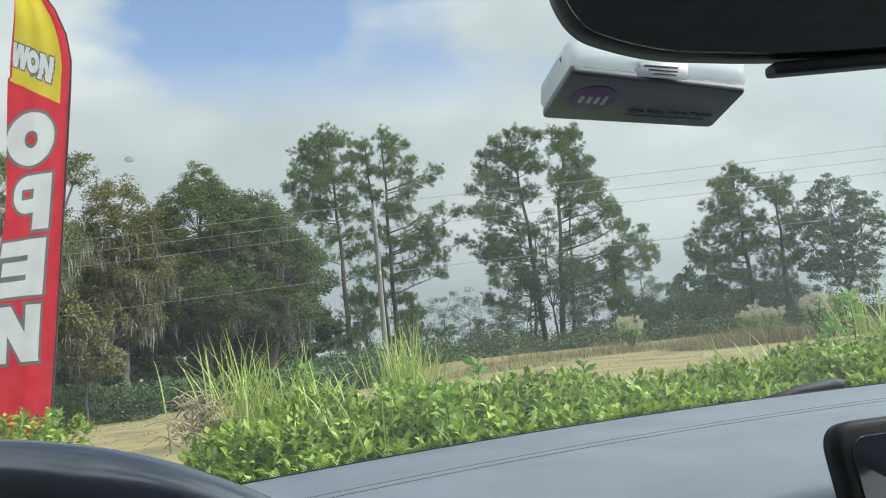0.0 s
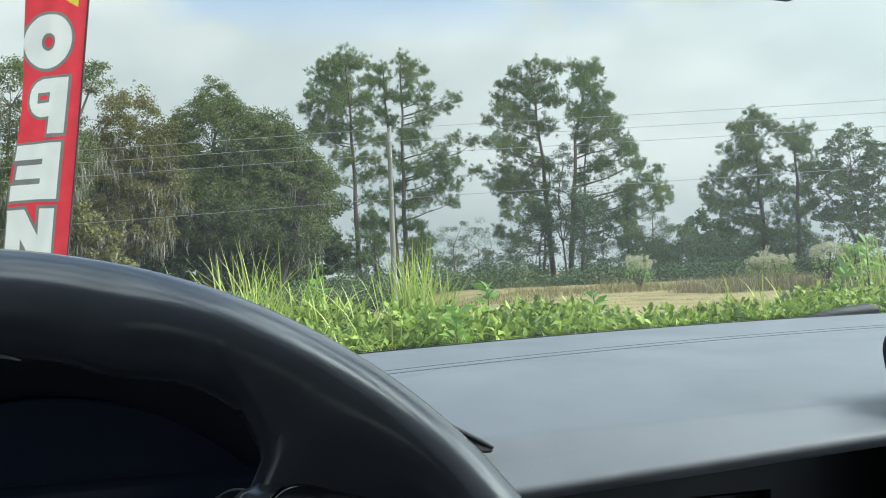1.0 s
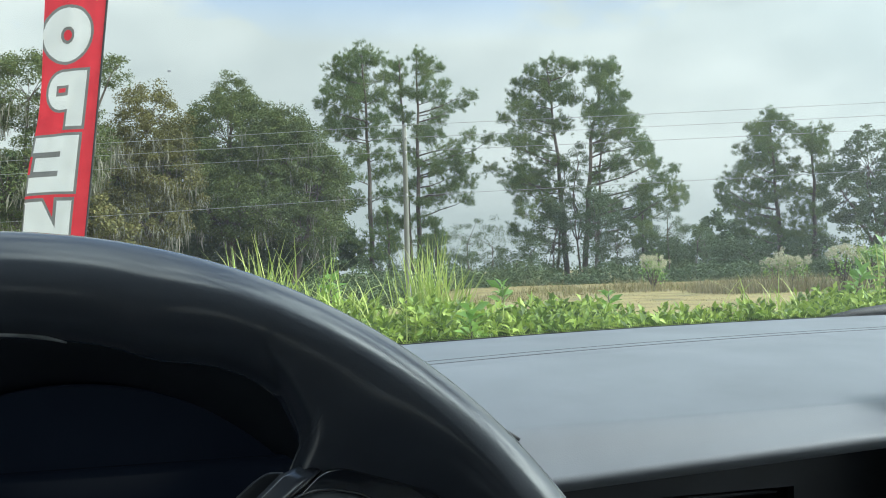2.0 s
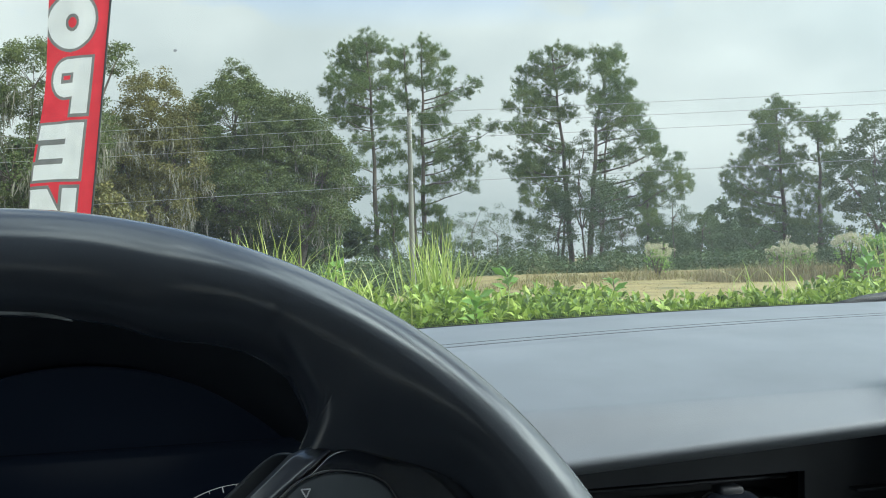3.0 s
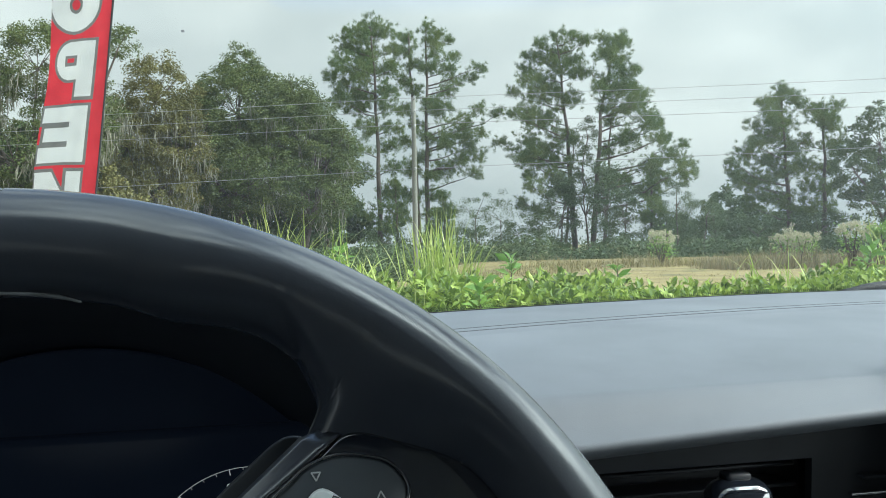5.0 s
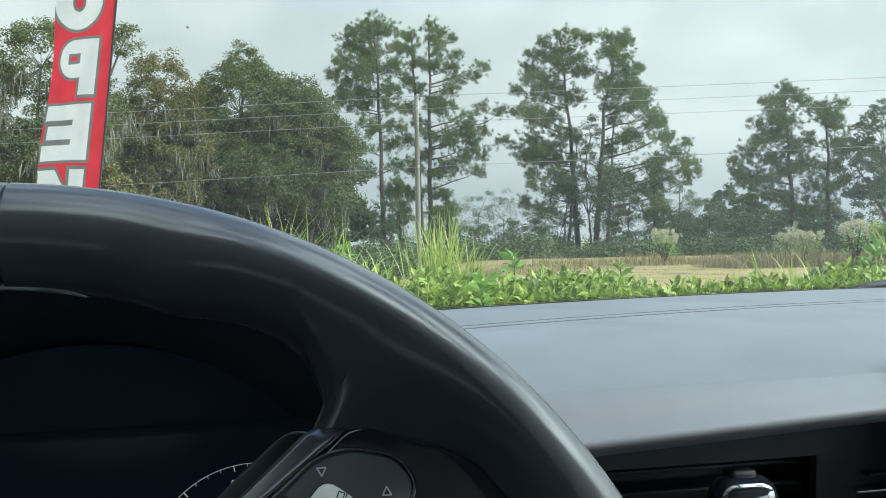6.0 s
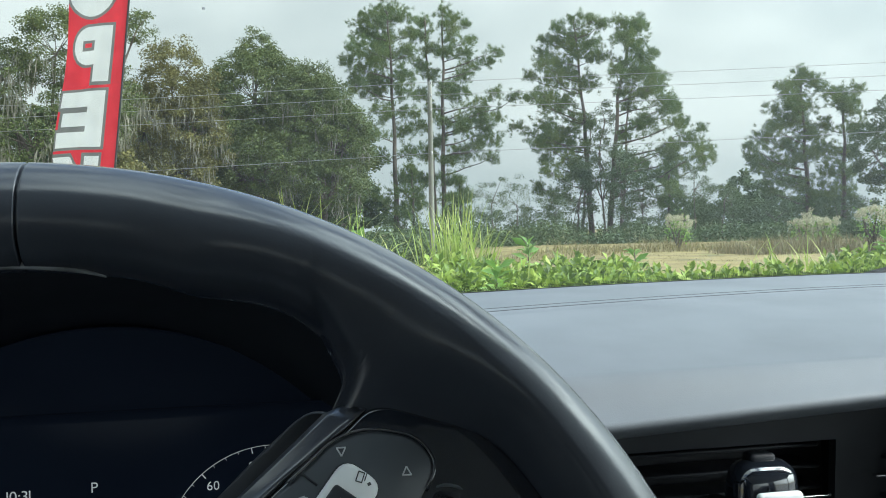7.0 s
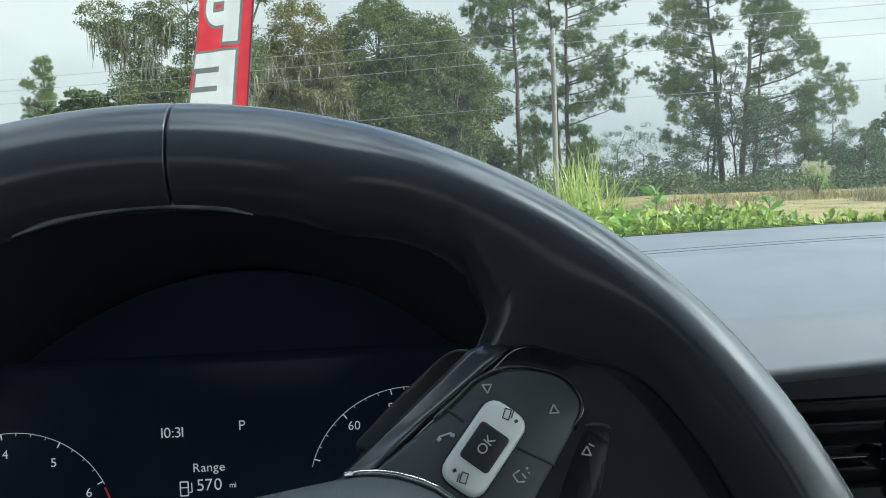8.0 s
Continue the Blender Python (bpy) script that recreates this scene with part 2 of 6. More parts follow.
BLOOM = mat("pale_bloom", [(0.30, 0.30, 0.17), (0.46, 0.44, 0.28), (0.62, 0.59, 0.42)], 0.8, scale=1.5, island=0.7, through_light=0.3)
DRYGRASS = mat("dry_grass_blade", [(0.11, 0.095, 0.04), (0.17, 0.14, 0.06), (0.24, 0.195, 0.085), (0.14, 0.17, 0.05)], 0.8, scale=0.5, island=0.6, through_light=0.25)
BROWNWEED = mat("brown_weed", [(0.11, 0.105, 0.05), (0.18, 0.15, 0.08), (0.24, 0.20, 0.105), (0.13, 0.14, 0.055)], 0.85, scale=0.5, island=0.6, through_light=0.2)
FIELD = mat("mown_grass", [(0.105, 0.090, 0.030), (0.170, 0.132, 0.046), (0.24, 0.185, 0.068), (0.125, 0.135, 0.040)], 0.95, scale=0.55, detail=9, bump=0.8, bump_scale=18)
PAVING = mat("worn_paving", [(0.14, 0.14, 0.14), (0.20, 0.20, 0.195), (0.26, 0.255, 0.25)], 0.9, scale=3.0, detail=8, bump=0.4, bump_scale=60)
POLEWOOD = mat("weathered_pole", [(0.135, 0.135, 0.115), (0.205, 0.20, 0.17)], 0.9, scale=3, bump=0.4, bump_scale=20, stretch=(1, 1, 0.08))
WIRE = mat("wire", [(0.30, 0.31, 0.31), (0.38, 0.39, 0.39)], 0.5, metal=0.3, scale=1)


# ---- builders ----
def thing(name, at=(0, 0, 0), label="", category="", group="", kind="", m=None):
    ob = new(name)
    ob.empty_display_size = 0.05
    ob.matrix_world = m if m is not None else Matrix.Translation(at)
    return tagged(ob, label, category, group, kind)


def finish(data, materials, smooth=True):
    for m in materials if isinstance(materials, (list, tuple)) else [materials]:
        data.materials.append(m)
    if smooth:
        data.polygons.foreach_set("use_smooth", [True] * len(data.polygons))
    data.update()


def part(name, bm, material, parent=None, label="", smooth=True, m=None):
    """One bmesh as one mesh object under its thing."""
    data = bpy.data.meshes.new(name)
    bm.to_mesh(data)
    bm.free()
    finish(data, material, smooth)
    ob = new(name, data)
    if parent is not None:
        ob.parent = parent
    if m is not None:
        ob.matrix_basis = m
    return tagged(ob, label)


def raw(name, verts, faces, material, parent=None, label="", smooth=False, ids=None):
    """One mesh object from arrays of places and faces."""
    data = bpy.data.meshes.new(name)
    verts = np.asarray(verts, np.float32)
    faces = np.asarray(faces, np.int32)
    k = faces.shape[1]
    data.vertices.add(len(verts))
    data.vertices.foreach_set("co", verts.ravel())
    data.loops.add(faces.size)
    data.loops.foreach_set("vertex_index", faces.ravel())
    data.polygons.add(len(faces))
    data.polygons.foreach_set("loop_start", np.arange(0, faces.size, k, dtype=np.int32))
    if ids is not None:
        data.polygons.foreach_set("material_index", np.asarray(ids, np.int32))
    data.update(calc_edges=True)
    finish(data, material, smooth)
    ob = new(name, data)
    if parent is not None:
        ob.parent = parent
    return tagged(ob, label)


def grid(bm, rows, closed=False, wrap=False):
    """Faces over rows of places; closed joins each row's ends, wrap the first and last rows."""
    vs = [[bm.verts.new(p) for p in r] for r in rows]
    n = len(vs[0])
    for i in range(len(vs) if wrap else len(vs) - 1):
        a, b = vs[i], vs[(i + 1) % len(vs)]
        for j in range(n if closed else n - 1):
            bm.faces.new((a[j], a[(j + 1) % n], b[(j + 1) % n], b[j]))
    return vs


def tube(bm, pts, radii, sides=8, caps=True):
    """A round bar along places; radii: one, or one for each place."""
    pts = [Vector(p) for p in pts]
    if not isinstance(radii, (list, tuple)):
        radii = [radii] * len(pts)
    rows = []
    side = None
    for i, p in enumerate(pts):
        d = (pts[min(i + 1, len(pts) - 1)] - pts[max(i - 1, 0)]).normalized()
        if side is None:
            side = d.orthogonal().normalized()
        side = (side - d * side.dot(d)).normalized()
        up = d.cross(side)
        rows.append([p + (side * math.cos(a) + up * math.sin(a)) * radii[i] for a in (2 * math.pi * k / sides for k in range(sides))])
    vs = grid(bm, rows, closed=True)
    if caps:
        bm.faces.new(vs[0][::-1])
        bm.faces.new(vs[-1])


def rounded(bm, size, radius, at=(0, 0, 0), segments=3, taper=1.0):
    """A block with rounded edges; taper narrows its top."""
    r = bmesh.ops.create_cube(bm, size=1.0)
    vs = r["verts"]
    for v in vs:
        k = taper if v.co.z > 0 else 1.0
        v.co = Vector((v.co.x * size[0] * k, v.co.y * size[1] * k, v.co.z * size[2]))
    es = list({e for v in vs for e in v.link_edges})
    out = bmesh.ops.bevel(bm, geom=es, offset=radius, segments=segments, profile=0.5, affect="EDGES")
    moved = {v for f in out["faces"] for v in f.verts} | {v for v in vs if v.is_valid}
    bmesh.ops.translate(bm, verts=list(moved), vec=at)


def outline(points, radius, steps=5):
    """A polygon's corners rounded off."""
    out = []
    n = len(points)
    for i in range(n):
        p, a, b = (Vector(points[k % n]) for k in (i, i - 1, i + 1))
        da, db = a - p, b - p
        r = min(radius[i] if isinstance(radius, (list, tuple)) else radius, da.length * 0.45, db.length * 0.45)
        s, e = p + da.normalized() * r, p + db.normalized() * r
        for k in range(steps + 1):
            t = k / steps
            out.append(s * (1 - t) ** 2 + p * 2 * t * (1 - t) + e * t * t)
    return out


def slab(bm, pts, low, high, edge=0.001):
    """A flat plate over an outline in x and y, from low to high, with softened upper edges."""
    c = Vector((sum(p[0] for p in pts) / len(pts), sum(p[1] for p in pts) / len(pts)))
    inner = []
    for p in pts:
        d = c - Vector((p[0], p[1]))
        inner.append(Vector((p[0], p[1])) + d.normalized() * edge)
    rows = [[(p[0], p[1], low) for p in pts], [(p[0], p[1], high - edge) for p in pts],
            [((p[0] + q[0]) / 2, (p[1] + q[1]) / 2, high - edge * 0.25) for p, q in zip(pts, inner)], [(p[0], p[1], high) for p in inner]]
    vs = grid(bm, rows, closed=True)
    bm.faces.new(vs[0][::-1])
    bm.faces.new(vs[-1])
    bmesh.ops.recalc_face_normals(bm, faces=bm.faces[:])


def glyphs(name, text, size, depth, thin=0.0):
    cu = bpy.data.curves.new(name, "FONT")
    cu.body, cu.size, cu.align_x, cu.align_y, cu.extrude, cu.offset = text, size, "CENTER", "CENTER", depth, -thin * size
    tmp = bpy.data.objects.new(name, cu)
    data = bpy.data.meshes.new_from_object(tmp)
    bpy.data.objects.remove(tmp)
    return data


def lettering(name, text, size, material, parent, m, label="", depth=0.0002):
    """A line of writing as one mesh."""
    data = glyphs(name, text, size, depth)
    finish(data, material, False)
    ob = new(name, data)
    ob.parent = parent
    ob.matrix_basis = m
    return tagged(ob, label)


def figures(name, text, size, material, parent, m, depth=0.0002):
    """A line of writing with a mesh for each character."""
    made, x = [], 0.0
    for ch in text:
        if ch == " ":
            x += size * 0.3
            continue
        data = glyphs(name, ch, size, depth, 0.008)
        xs = [v.co.x for v in data.vertices]
        lo, hi = min(xs), max(xs)
        made.append((data, x - lo))
        x += hi - lo + size * 0.10
    for data, off in made:
        finish(data, material, False)
        ob = new(name, data)
        ob.parent = parent
        ob.matrix_basis = m @ pose(off - x / 2, 0, 0)


def smooth01(a, b, x):
    t = min(1.0, max(0.0, (x - a) / (b - a)))
    return t * t * (3 - 2 * t)


# ---- the car's cabin round the camera ----
def dash_edge(x):
    """Where the dash meets the windscreen."""
    if x < 0.05:
        return 0.648 + (x - 0.05) * 0.33 - 0.12 * (x - 0.05) ** 2
    return 0.802 - 0.154 * max(0.0, (0.66 - x) / 0.61) ** 2 - 0.20 * max(0.0, x - 0.75) ** 2


def windscreen_at(x, z, out=0.0):
    """The bowed glass, from the dash's edge up to the roof's front edge at 1.5."""
    d = z - 1.147
    foot = dash_edge(x) + 0.006
    head = 0.04 - 0.10 * ((x - 0.3) / 0.9) ** 2
    return Vector((x, foot - d * 0.95 - d * d * (foot - head - 0.3354) / 0.12461 + out * 0.5, z + out * 0.86))


def build_cabin():
    cabin = thing("car_cabin", (0.3, -0.5, 0.3), "dark grey car cabin with pale headliner, closed round the driver", "car interior")
    inv = Matrix.Translation((-0.3, 0.5, -0.3))

    def panel(name, rows, material, thick, label=""):
        bm = bmesh.new()
        grid(bm, rows)
        bmesh.ops.recalc_face_normals(bm, faces=bm.faces[:])
        bmesh.ops.solidify(bm, geom=bm.faces[:], thickness=thick)
        part(name, bm, material, cabin, label, m=inv)

    xs = [-0.62 + 1.86 * i / 14 for i in range(15)]
    crown = lambda x: 0.035 * (1 - ((x - 0.31) / 0.93) ** 2)
    panel("headliner", [[(x, (windscreen_at(x, 1.5).y + 0.02) * (1 - k / 9) - 1.90 * k / 9, 1.498 + 0.6 * crown(x) * math.sin(k * 0.35)) for x in xs] for k in range(10)], CLOTH, 0.03, "pale grey cloth headliner")
    for name, x in (("driver_door", -0.68), ("passenger_door", 1.30)):
        s = 1 if x < 0 else -1
        panel(name, [[(x + s * 0.05 * math.sin((z - 0.3) * 4.2), y, z) for y in (0.60, 0.3, 0, -0.4, -0.8, -1.2, -1.6, -1.85)] for z in (0.25, 0.4, 0.55, 0.68, 0.79, 0.87, 0.93)], BLACK, 0.04 * s, "black door trim")
    for name, x0, x1 in (("windscreen_pillar", -0.70, -0.60), ("windscreen_pillar", 1.24, 1.32)):
        bm = bmesh.new()
        xm, top = (x0 + x1) / 2, (-0.60 if x0 < 0 else 1.20)
        tube(bm, [(xm, dash_edge(xm) + 0.06, 0.88), (xm, dash_edge(xm) + 0.03, 1.10), (xm * 0.99, dash_edge(xm) - 0.15, 1.24), (top, windscreen_at(top, 1.49).y, 1.495)], [0.05, 0.045, 0.04, 0.045], 10)
        part(name, bm, BLACK, cabin, m=inv)
    for y in (-0.55, -1.75):
        for x, top in ((-0.69, -0.62), (1.31, 1.24)):
            bm = bmesh.new()
            tube(bm, [(x, y, 0.88), (x, y, 1.0), (x, y, 1.2), (top, y, 1.505)], [0.05, 0.05, 0.045, 0.05], 10)
            part("door_pillar", bm, BLACK, cabin, m=inv)
    # tailgate with its window, and the panel behind the passenger's rear door window
    panel("tailgate", [[(x, -1.85 - 0.10 * (1 - z), z) for x in xs] for z in (0.25, 0.5, 0.75, 1.0, 1.08)], BLACK, 0.04, "dark tailgate below the rear window")
    panel("rear_header", [[(x, -1.85 - 0.10 * (1 - z), z) for x in xs] for z in (1.43, 1.505)], BLACK, 0.04)
    # the unseen driver-side panel shuts the rear window, keeping light off the wheel
    for x, front in ((-0.69, -0.50), (1.31, -1.42)):
        panel("rear_side", [[(x - math.copysign(0.07, x - 0.3) * (z - 1.0) * 2, y, z) for y in (front, (front - 1.9) / 2, -1.9)] for z in (0.90, 1.0, 1.25, 1.505)], BLACK, 0.03, "unseen dark rear side panel that blocks light")
    panel("cabin_floor", [[(x, y, 0.28) for x in xs] for y in (0.6, 0.2, -0.4, -1.0, -1.6, -1.9)], BLACK, 0.03)


def build_windscreen():
    ws = thing("windscreen", (0.3, 0.75, 1.147), "clear raked windscreen with a dotted black border and dirt specks", "windscreen")
    inv = Matrix.Translation((-0.3, -0.75, -1.147))
    xs = [-0.66 + 1.94 * i / 40 for i in range(41)]
    zs = [1.135 + 0.369 * k / 18 for k in range(19)]
    bm = bmesh.new()
    grid(bm, [[windscreen_at(x, z) for x in xs] for z in zs])
    bmesh.ops.recalc_face_normals(bm, faces=bm.faces[:])
    bmesh.ops.solidify(bm, geom=bm.faces[:], thickness=0.005)
    pane = part("pane", bm, GLASS, ws, "clear glass", m=inv)
    pane.visible_shadow = False
    bm = bmesh.new()
    grid(bm, [[windscreen_at(x, z, -0.0010) for x in xs] for z in (1.128, 1.138, 1.1486)])
    bmesh.ops.recalc_face_normals(bm, faces=bm.faces[:])
    bmesh.ops.solidify(bm, geom=bm.faces[:], thickness=0.0004)
    part("border_band", bm, FRIT, ws, "black enamel border", m=inv)
    # unseen band added to cut the overhead sky reflected in the rim
    bm = bmesh.new()
    grid(bm, [[windscreen_at(x, z, -0.0010) for x in xs] for z in (1.428, 1.45, 1.475, 1.503)])
    bmesh.ops.recalc_face_normals(bm, faces=bm.faces[:])
    bmesh.ops.solidify(bm, geom=bm.faces[:], thickness=0.0004)
    part("light_block_band", bm, FRIT, ws, "unseen black band that blocks overhead light", m=inv)
    # rows of enamel dots over the band
    vs, fs = [], []
    for row in range(3):
        r = 0.00085 - row * 0.00018
        n = 430
        for i in range(n):
            x = -0.05 + (i + 0.5 * (row % 2)) * 1.0 / n * 1.0
            z = 1.1496 + row * 0.0013
            c = windscreen_at(x, z, -0.0012)
            du, dv = windscreen_at(x + 0.001, z) - windscreen_at(x, z), windscreen_at(x, z + 0.001) - windscreen_at(x, z)
            du.normalize(), dv.normalize()
            b = len(vs)
            for k in range(6):
                a = k * math.pi / 3
                vs.append(c + (du * math.cos(a) + dv * math.sin(a)) * r)
            fs.append([b + k for k in range(6)])
    dots = raw("border_dots", vs, fs, FRIT, ws, "rows of small black enamel dots")
    dots.matrix_basis = inv
    tagged(dots, kind="stuff")
    rnd = random.Random(4)
    for x, z, w, h in ((-0.002, 1.327, 0.0028, 0.0022), (-0.019, 1.2968, 0.0010, 0.0009), (-0.016, 1.2535, 0.0005, 0.0012), (0.079, 1.2312, 0.0005, 0.0003),
                       (0.261, 1.2723, 0.0003, 0.0002), (-0.026, 1.2780, 0.0008, 0.0006), (0.106, 1.3547, 0.0003, 0.0003), (0.165, 1.232, 0.0002, 0.0003)):
        bm = bmesh.new()
        c = windscreen_at(x, z, -0.0018)
        du, dv = Vector((1, 0, 0)), (windscreen_at(x, z + 0.001) - windscreen_at(x, z)).normalized()
        ring = [bm.verts.new(c + (du * math.cos(k * 0.7) * w + dv * math.sin(k * 0.7) * h) * rnd.uniform(0.7, 1.15)) for k in range(9)]
        top = bm.verts.new(c - du.cross(dv) * 0.0006)
        for k in range(9):
            bm.faces.new((ring[k], ring[(k + 1) % 9], top))
        part("dirt_speck", bm, DIRT, ws, "dried pale speck", m=inv)


def build_dashboard():
    dash = thing("dashboard", (0.3, 0.55, 1.0), "grey soft grained dashboard with a double stitched seam", "dashboard")
    inv = Matrix.Translation((-0.3, -0.55, -1.0))
    xs = sorted({round(-0.62 + 1.86 * i / 120, 4) for i in range(121)} | {round(0.06 + 0.0045 * i, 4) for i in range(24)})

    def front(x):
        k = smooth01(0.070, 0.105, x) * (1 - smooth01(1.0, 1.2, x) * 0.3) + smooth01(-0.24, -0.29, x)
        return 0.437 * k + 0.52 * (1 - k)

    def seam(x):
        room = max(0.02, dash_edge(x) - front(x))
        return dash_edge(x) - min(0.104, max(room * 0.42, room - 0.028))

    def profile(x):
        ye = dash_edge(x)
        yc = front(x)
        zl = 1.1066 + 0.0494 * (min(max(x, 0.1), 0.42) - 0.153)
        zc = 1.1256 + 0.002 * smooth01(0.15, 0.4, x)
        yd = yc - 0.012
        ys = seam(x)
        w = min(1.0, max(0.05, (ys - yd) * 14.5))
        p = [(ye + 0.02, 1.120), (ye + 0.006, 1.135), (ye + 0.001, 1.1455), (ye - 0.004, 1.1475)]
        p += [(ye + (ys - ye) * f, 1.1475 - 0.003 * f) for f in (0.3, 0.6, 0.85, 0.95)]
        p += [(ys - v * w, z) for v, z in ((0.0015, 1.1442), (0.004, 1.1445), (0.013, 1.1442), (0.016, 1.1438), (0.019, 1.1441), (0.030, 1.1438), (0.033, 1.1431), (0.037, 1.1428))]
        for f in (0.1, 0.25, 0.4, 0.55, 0.7, 0.83, 0.92, 0.97):
            p.append((ys - 0.037 * w + (yd - ys + 0.037 * w) * f, 1.1428 + (zc - 1.1428) * (f ** 1.35)))
        yl = yc - 0.035
        p += [(yd + 0.0015, zc + 0.0002), (yd - 0.0010, zc - 0.0007), (yd - 0.005, zc - 0.0040), (yd - 0.010, zc + (zl - zc) * 0.48),
              (yl + 0.007, zl + 0.0022), (yl + 0.002, zl + 0.0002), (yl, zl - 0.0022), (yl + 0.001, zl - 0.0050), (yl + 0.006, zl - 0.0085), (yl + 0.02, zl - 0.011), (yl + 0.05, zl - 0.013), (yl + 0.09, zl - 0.014)]
        return [(x, y, z) for y, z in p]

    rows = [profile(x) for x in xs]
    bm = bmesh.new()
    grid(bm, rows)
    bmesh.ops.recalc_face_normals(bm, faces=bm.faces[:])
    part("top_pad", bm, DASH, dash, "grey grained soft pad", m=inv)
    # two rows of thread in the seam
    for off, z in ((0.0, 1.1441), (0.016, 1.1438)):
        vs, fs = [], []
        x = 0.0
        while x < 0.95:
            b = len(vs)
            for xx in (x, x + 0.0070):
                yy = seam(xx) - off * min(1.0, max(0.05, (seam(xx) - front(xx) + 0.012) * 14.5))
                for dy, dz in ((-0.0009, 0.0001), (0.0, 0.0005), (0.0009, 0.0001)):
                    vs.append((xx, yy + dy, z + dz))
            fs += [[b, b + 1, b + 4, b + 3], [b + 1, b + 2, b + 5, b + 4]]
            x += 0.0076
        t = raw("stitching", vs, fs, THREAD, dash, "dark thread stitching")
        t.matrix_basis = inv
        tagged(t, kind="stuff")
    for x, y, z, r, material in ((0.183, 0.562, 1.1382, 0.0007, THREAD),):
        bm = bmesh.new()
        bmesh.ops.create_icosphere(bm, subdivisions=1, radius=r, matrix=Matrix.Translation((x, y, z)))
        part("dust_speck", bm, material, dash, m=inv)
    # the end of the instrument hood's lower lip, tucked against the pad
    bm = bmesh.new()
    lip = [(0.0910, 0.4200, 1.1491), (0.1020, 0.4200, 1.1420), (0.1130, 0.4195, 1.1349), (0.1210, 0.4180, 1.1300), (0.1290, 0.4160, 1.1256), (0.1348, 0.4135, 1.1224)]
    tube(bm, lip, [0.0010, 0.0011, 0.0013, 0.0014, 0.0014, 0.0008], 8)
    skirt = [[(x - d * w, y - 0.3 * d * w, z - 0.5 * d * w) for (x, y, z), w in zip(lip, (1.0, 0.9, 0.75, 0.5, 0.25, 0.04))] for d in (0.0, 0.010, 0.020, 0.032)]
    grid(bm, skirt + [[(x, y, z - 0.0012) for x, y, z in row] for row in skirt[::-1]])
    part("hood_lip", bm, THREAD, dash, "black end of the instrument hood's lip", m=inv)
    # lower fascia with the vent's opening
    bm = bmesh.new()
    z_top, y_f = 1.112, 0.452
    x0, x1, za, zb = 0.150, 0.298, 1.036, 1.082
    cells_x = [-0.62, -0.25, 0.09, x0, x1, 0.34, 0.62, 0.90, 1.24]
    cells_z = [0.62, 0.80, 0.95, za, zb, z_top]
    vs = {}
    for i, x in enumerate(cells_x):
        for k, z in enumerate(cells_z):
            vs[i, k] = bm.verts.new((x, y_f + (0.06 if -0.26 < x < 0.1 and z > 0.9 else 0) + 0.05 * (1.09 - z), z))
    for i in range(len(cells_x) - 1):
        for k in range(len(cells_z) - 1):
            if not (cells_x[i] == x0 and cells_z[k] == za):
                bm.faces.new((vs[i, k], vs[i + 1, k], vs[i + 1, k + 1], vs[i, k + 1]))
    bmesh.ops.recalc_face_normals(bm, faces=bm.faces[:])
    bmesh.ops.solidify(bm, geom=bm.faces[:], thickness=0.006)
    part("lower_fascia", bm, BLACK, dash, "black lower fascia", smooth=False, m=inv)
    vent = bmesh.new()
    rounded(vent, (x1 - x0 + 0.16, 0.004, zb - za + 0.06), 0.0015, ((x0 + x1) / 2 + 0.03, 0.490, (za + zb) / 2))
    vent = part("air_vent", vent, BLACK, dash, "black slatted air vent", m=inv)
    for k in range(4):
        bm = bmesh.new()
        rounded(bm, (x1 - x0, 0.022, 0.0022), 0.0009, ((x0 + x1) / 2, 0.470 + 0.001 * k, za + 0.006 + k * 0.0112), 2)
        part("slat", bm, BLACK, vent)
    bm = bmesh.new()
    rounded(bm, (x1 - x0 - 0.004, 0.003, 0.0018), 0.0007, ((x0 + x1) / 2, 0.4485, 1.0522), 2)
    part("trim_strip", bm, CHROME, vent, "thin chrome strip")
    bm = bmesh.new()
    rounded(bm, (0.046, 0.012, 0.060), 0.002, (0.322, 0.4568, 1.060))
    part("vent_divider", bm, FRIT, dash, "black divider", m=inv)
    bm = bmesh.new()
    rounded(bm, (0.11, 0.012, 0.05), 0.003, (0.375, 0.455, 1.055))
    second = part("air_vent", bm, BLACK, dash, "black slatted air vent", m=inv)
    for k in range(4):
        bm = bmesh.new()
        rounded(bm, (0.100, 0.012, 0.0022), 0.0009, (0.375, 0.446, 1.040 + k * 0.0102), 2)
        part("slat", bm, BLACK, second)
    bm = bmesh.new()
    rounded(bm, (0.122, 0.004, 0.0016), 0.0006, (0.375, 0.4375, 1.0637), 2)
    part("trim_strip", bm, CHROME, second, "thin chrome strip")


